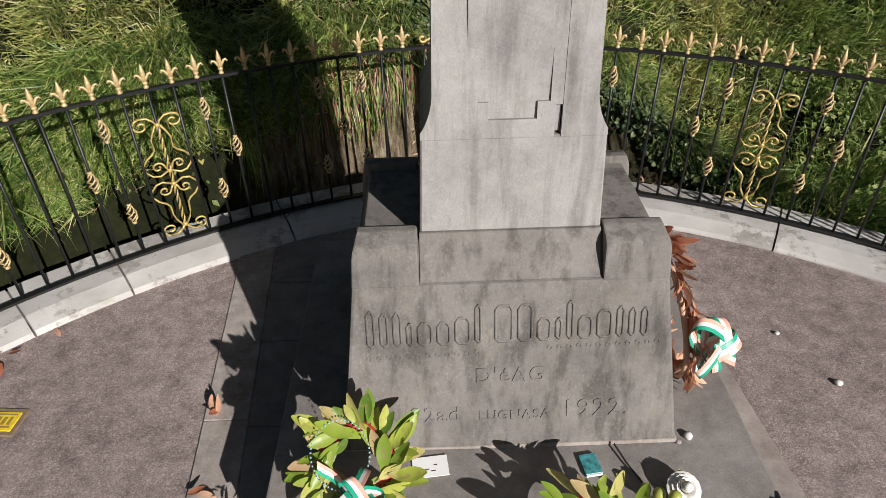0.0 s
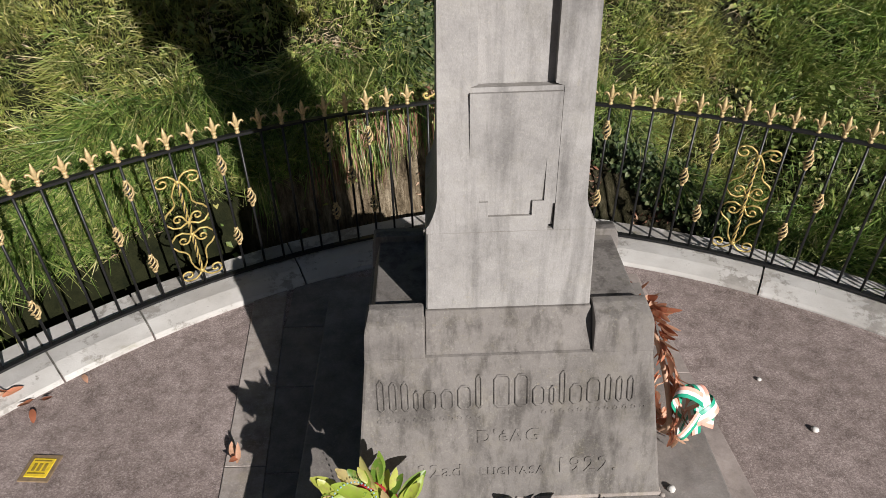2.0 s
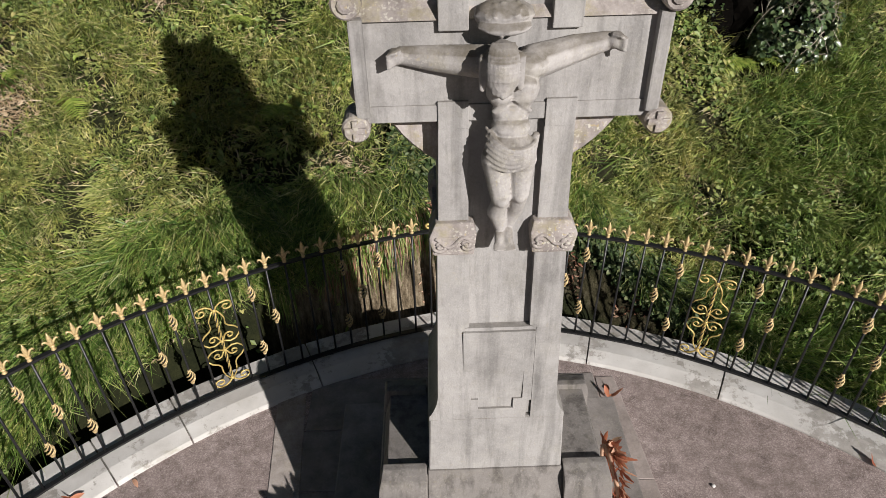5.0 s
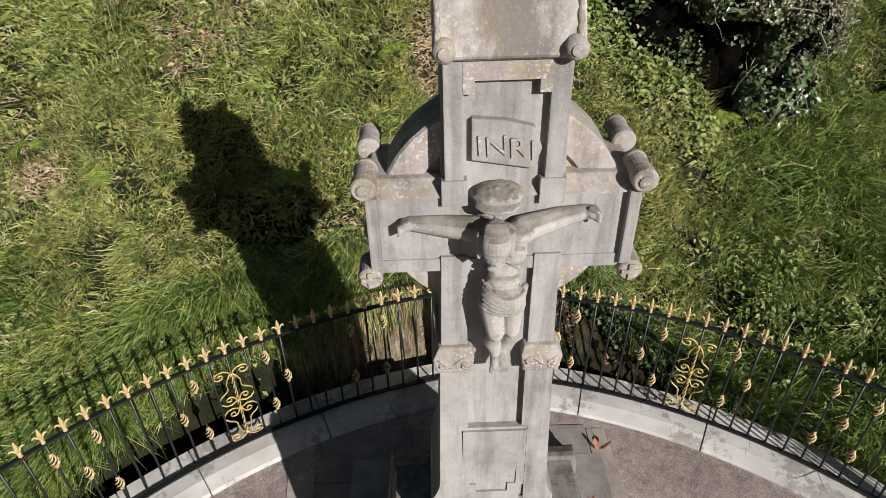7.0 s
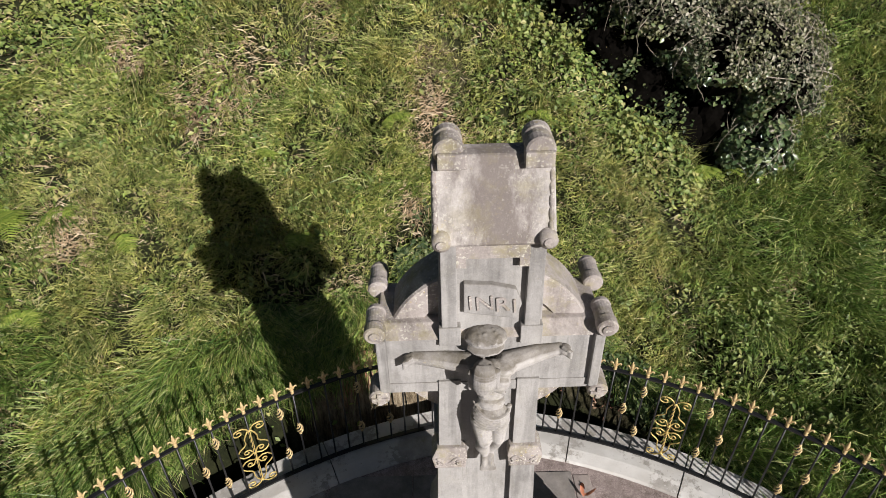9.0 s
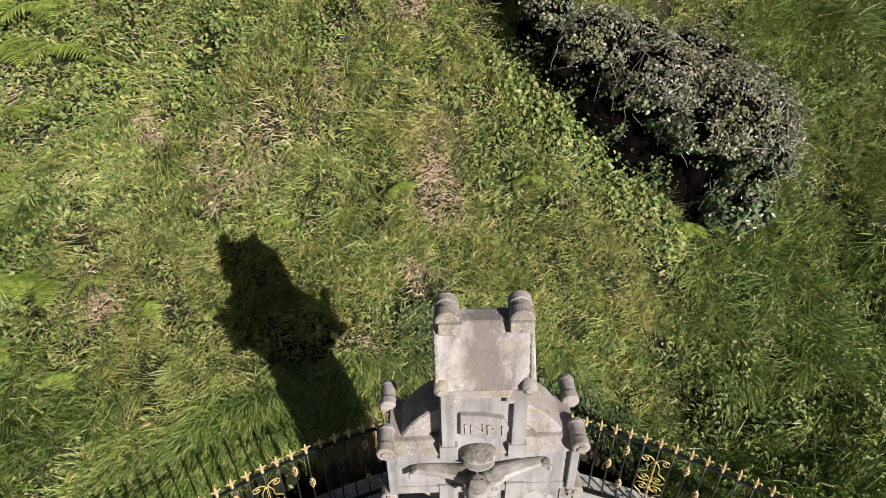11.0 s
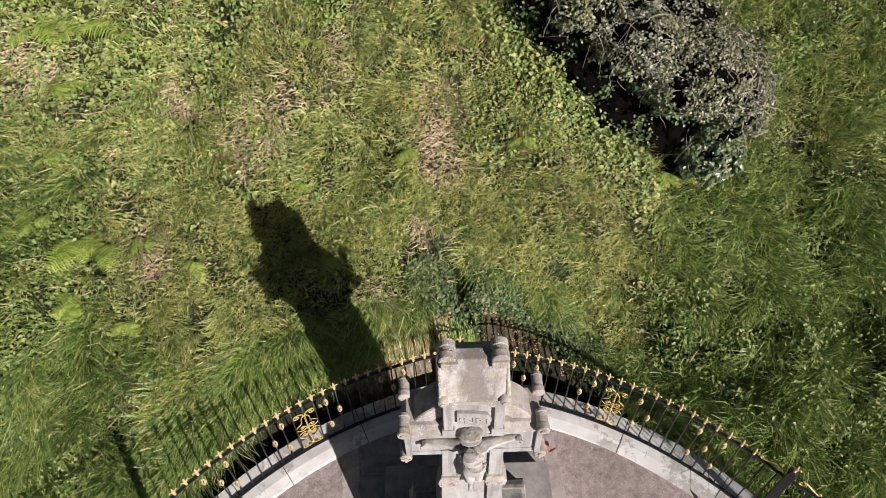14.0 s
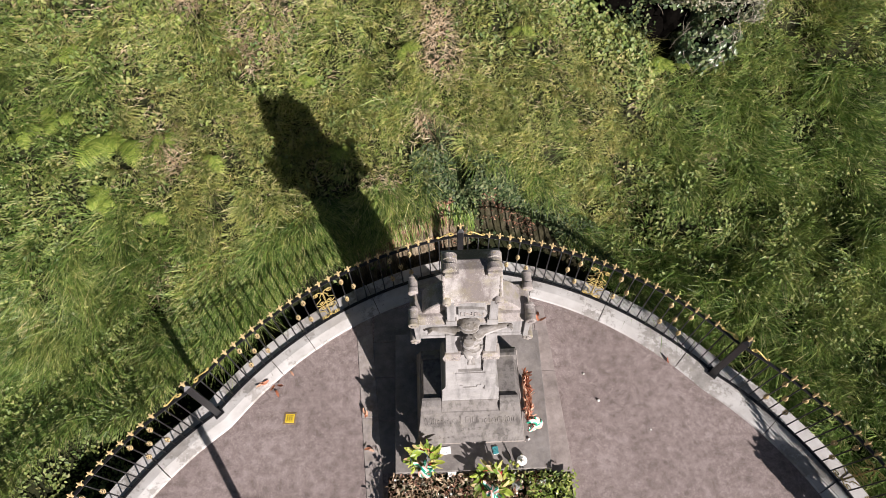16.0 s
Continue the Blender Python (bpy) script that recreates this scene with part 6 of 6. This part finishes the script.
def dry_leaf(x, y, z, n, seed):
    rnd = random.Random(seed)
    t = thing("fallen_leaf", pose(x, y, z, 0, 0, rnd.uniform(0, 360)), "curled dry brown leaf on the ground", "leaf", "fallen leaves")
    for k in range(n):
        leaf_piece("dead", DEADLEAF, pose(rnd.uniform(-.04, .04), rnd.uniform(-.04, .04), 0.012, rnd.uniform(0, 25), rnd.uniform(-30, 30), rnd.uniform(0, 360)) @ Matrix.Scale(rnd.uniform(0.5, 0.8), 4), t, rnd)


for q, (x, y, z, n) in enumerate(((-1.02, 2.02, 0.014, 3), (-2.40, 2.47, 0.045, 3), (-2.24, 2.44, 0.01, 3), (-1.03, 1.60, 0.014, 2), (1.35, 3.28, 0.012, 3), (3.0, 2.55, 0.0, 1), (-2.05, 2.62, 0.0, 1))):
    dry_leaf(x, y, z, n, 70 + q)

# yellow water cover
cover = thing("water_cover", pose(-2.015, 2.03, 0.0, 0, 0, -4), "square yellow water stopcock cover set in the paving", "cover")
part("cover_frame", block(-0.08, 0.08, -0.08, 0.08, -0.03, 0.006, 0.003, 1), plain("rusty frame", (0.24, 0.17, 0.10), 0.8), cover)
part("cover_lid", block(-0.058, 0.058, -0.056, 0.056, 0.0, 0.010, 0.003, 1), YELLOW, cover)
for x0, x1, y0, y1 in ((-0.045, 0.045, 0.034, 0.040), (-0.045, 0.045, -0.040, -0.034), (-0.035, -0.02, -0.022, 0.022), (-0.008, 0.008, -0.022, 0.022), (0.02, 0.035, -0.022, 0.022)):
    part("raised_bar", block(x0, x1, y0, y1, 0.0095, 0.0125, 0), plain("worn bar", (0.35, 0.25, 0.04), 0.6), cover)

# ---- flower bed before the plinth ----
bed = thing("flower_bed", pose(0, 0, 0), "untidy bed of withered flowers and greenery before the plinth", "flower bed")
bm = bmesh.new()
nx, ny = 40, 14
grid = [[bm.verts.new((-0.72 + 2.24 * i / nx, 0.30 + 0.935 * j / ny, 0.05 + 0.10 * float(lumps(i * 0.11, j * 0.13, 0.3, 61)))) for j in range(ny + 1)] for i in range(nx + 1)]
for i in range(nx):
    for j in range(ny):
        bm.faces.new((grid[i][j], grid[i + 1][j], grid[i + 1][j + 1], grid[i][j + 1]))
part("bed_soil", bm, SOIL, bed, "dark soil")


def bed_leaves(name, n, x0, x1, hmax, mat, size, seed, slim):
    g = np.random.default_rng(seed)
    x, y = g.uniform(x0, x1, n), g.uniform(0.45, 1.22, n)
    z = 0.10 + g.random(n) ** 0.8 * hmax * (0.4 + lumps(x, y, 0.16, seed))
    nr = g.normal(0, 0.45, (n, 3)) + np.array([0.1, -0.2, 0.9])
    ob = leaf_cloud(name, np.stack([x, y, z], -1), nr / np.linalg.norm(nr, axis=1)[:, None], size, mat, "", "", slim)
    ob.parent = bed


bed_leaves("dry_litter", 800, -0.70, 0.45, 0.20, STRAW, 0.065, 5, 0.2)
bed_leaves("brown_litter", 1100, -0.70, 1.2, 0.20, BRACKEN, 0.06, 15, 0.25)
bed_leaves("petal_litter", 160, -0.66, 1.4, 0.20, WHITE, 0.03, 16, 0.8)
bed_leaves("leaf_litter", 500, -0.70, 1.0, 0.18, STRAW, 0.06, 6, 0.5)
bed_leaves("green_foliage", 650, 0.2, 1.50, 0.26, WEED, 0.055, 7, 0.5)
bed_leaves("light_foliage", 600, 0.95, 1.52, 0.30, FERN, 0.05, 8, 0.5)
bed_leaves("grey_foliage", 350, -0.60, 0.9, 0.15, IVY, 0.06, 9, 0.5)
lantern = thing("grave_lantern", pose(0.83, 1.10, 0.10, 12, 0, 8), "grey glass grave lantern standing in the flower bed", "lantern")
part("lantern_body", bevel(loft([(0, -0.045, 0.045, -0.045, 0.045), (0.15, -0.055, 0.055, -0.055, 0.055)]), 0.006, 1), TUB, lantern)
part("lantern_lid", bevel(loft([(0.152, -0.06, 0.06, -0.06, 0.06), (0.18, -0.02, 0.02, -0.02, 0.02)]), 0.004, 1), TUB, lantern)
for q, (x, y) in enumerate(((1.13, 1.10), (0.06, 1.24))):
    c = thing("memorial_card", pose(x, y, 0.24, 35, 5, 30 * q - 10), "white card stuck among the flowers", "card")
    part("card_sheet", block(-0.05, 0.05, -0.04, 0.04, 0, 0.003, 0.001, 1), PAPER, c)

# ---- unseen shadow throwers: flagpole inferred from its shadow, shrub added as a stand-in ----
flagpole = thing("flagpole", pose(-1.24, -1.0, 0.0), "slender painted flagpole standing on the paving", "flagpole")
part("pole", lathe(bmesh.new(), [(0.05, 0), (0.048, 1.0), (0.042, 2.35), (0.01, 2.37)], 12), STONE_KERB, flagpole, "", True)
part("pole_foot", lathe(bmesh.new(), [(0.11, 0), (0.10, 0.03), (0.06, 0.06), (0.055, 0.10)], 12), IRON, flagpole)


# made-up shrub out of view, there only to throw a leafy shadow
def build_shadow_shrub():
    g = np.random.default_rng(91)
    s = thing("potted_shrub", pose(4.78, 0.35, 0.0), "unseen potted shrub added to throw the shadow by the kerb", "shrub")
    part("pot", lathe(bmesh.new(), [(0.12, 0), (0.16, 0.2), (0.18, 0.26), (0.15, 0.26), (0.14, 0.2)], 14), STONE_FLAG, s)
    d = g.normal(0, 1, (700, 3))
    d /= np.linalg.norm(d, axis=1)[:, None]
    p = d * np.array([0.2, 0.2, 0.2]) * g.uniform(0.5, 1.1, 700)[:, None] + np.array([0, 0, 0.5])
    ob = leaf_cloud("leaves", p, tilt_normals(d, 0.4), 0.08, WEED, "", "")
    ob.parent = s
    part("stem", tube(bmesh.new(), [(0, 0, 0.2), (0.01, 0, 0.35), (0, 0.02, 0.5)], 0.015, 6), STEM, s)


build_shadow_shrub()
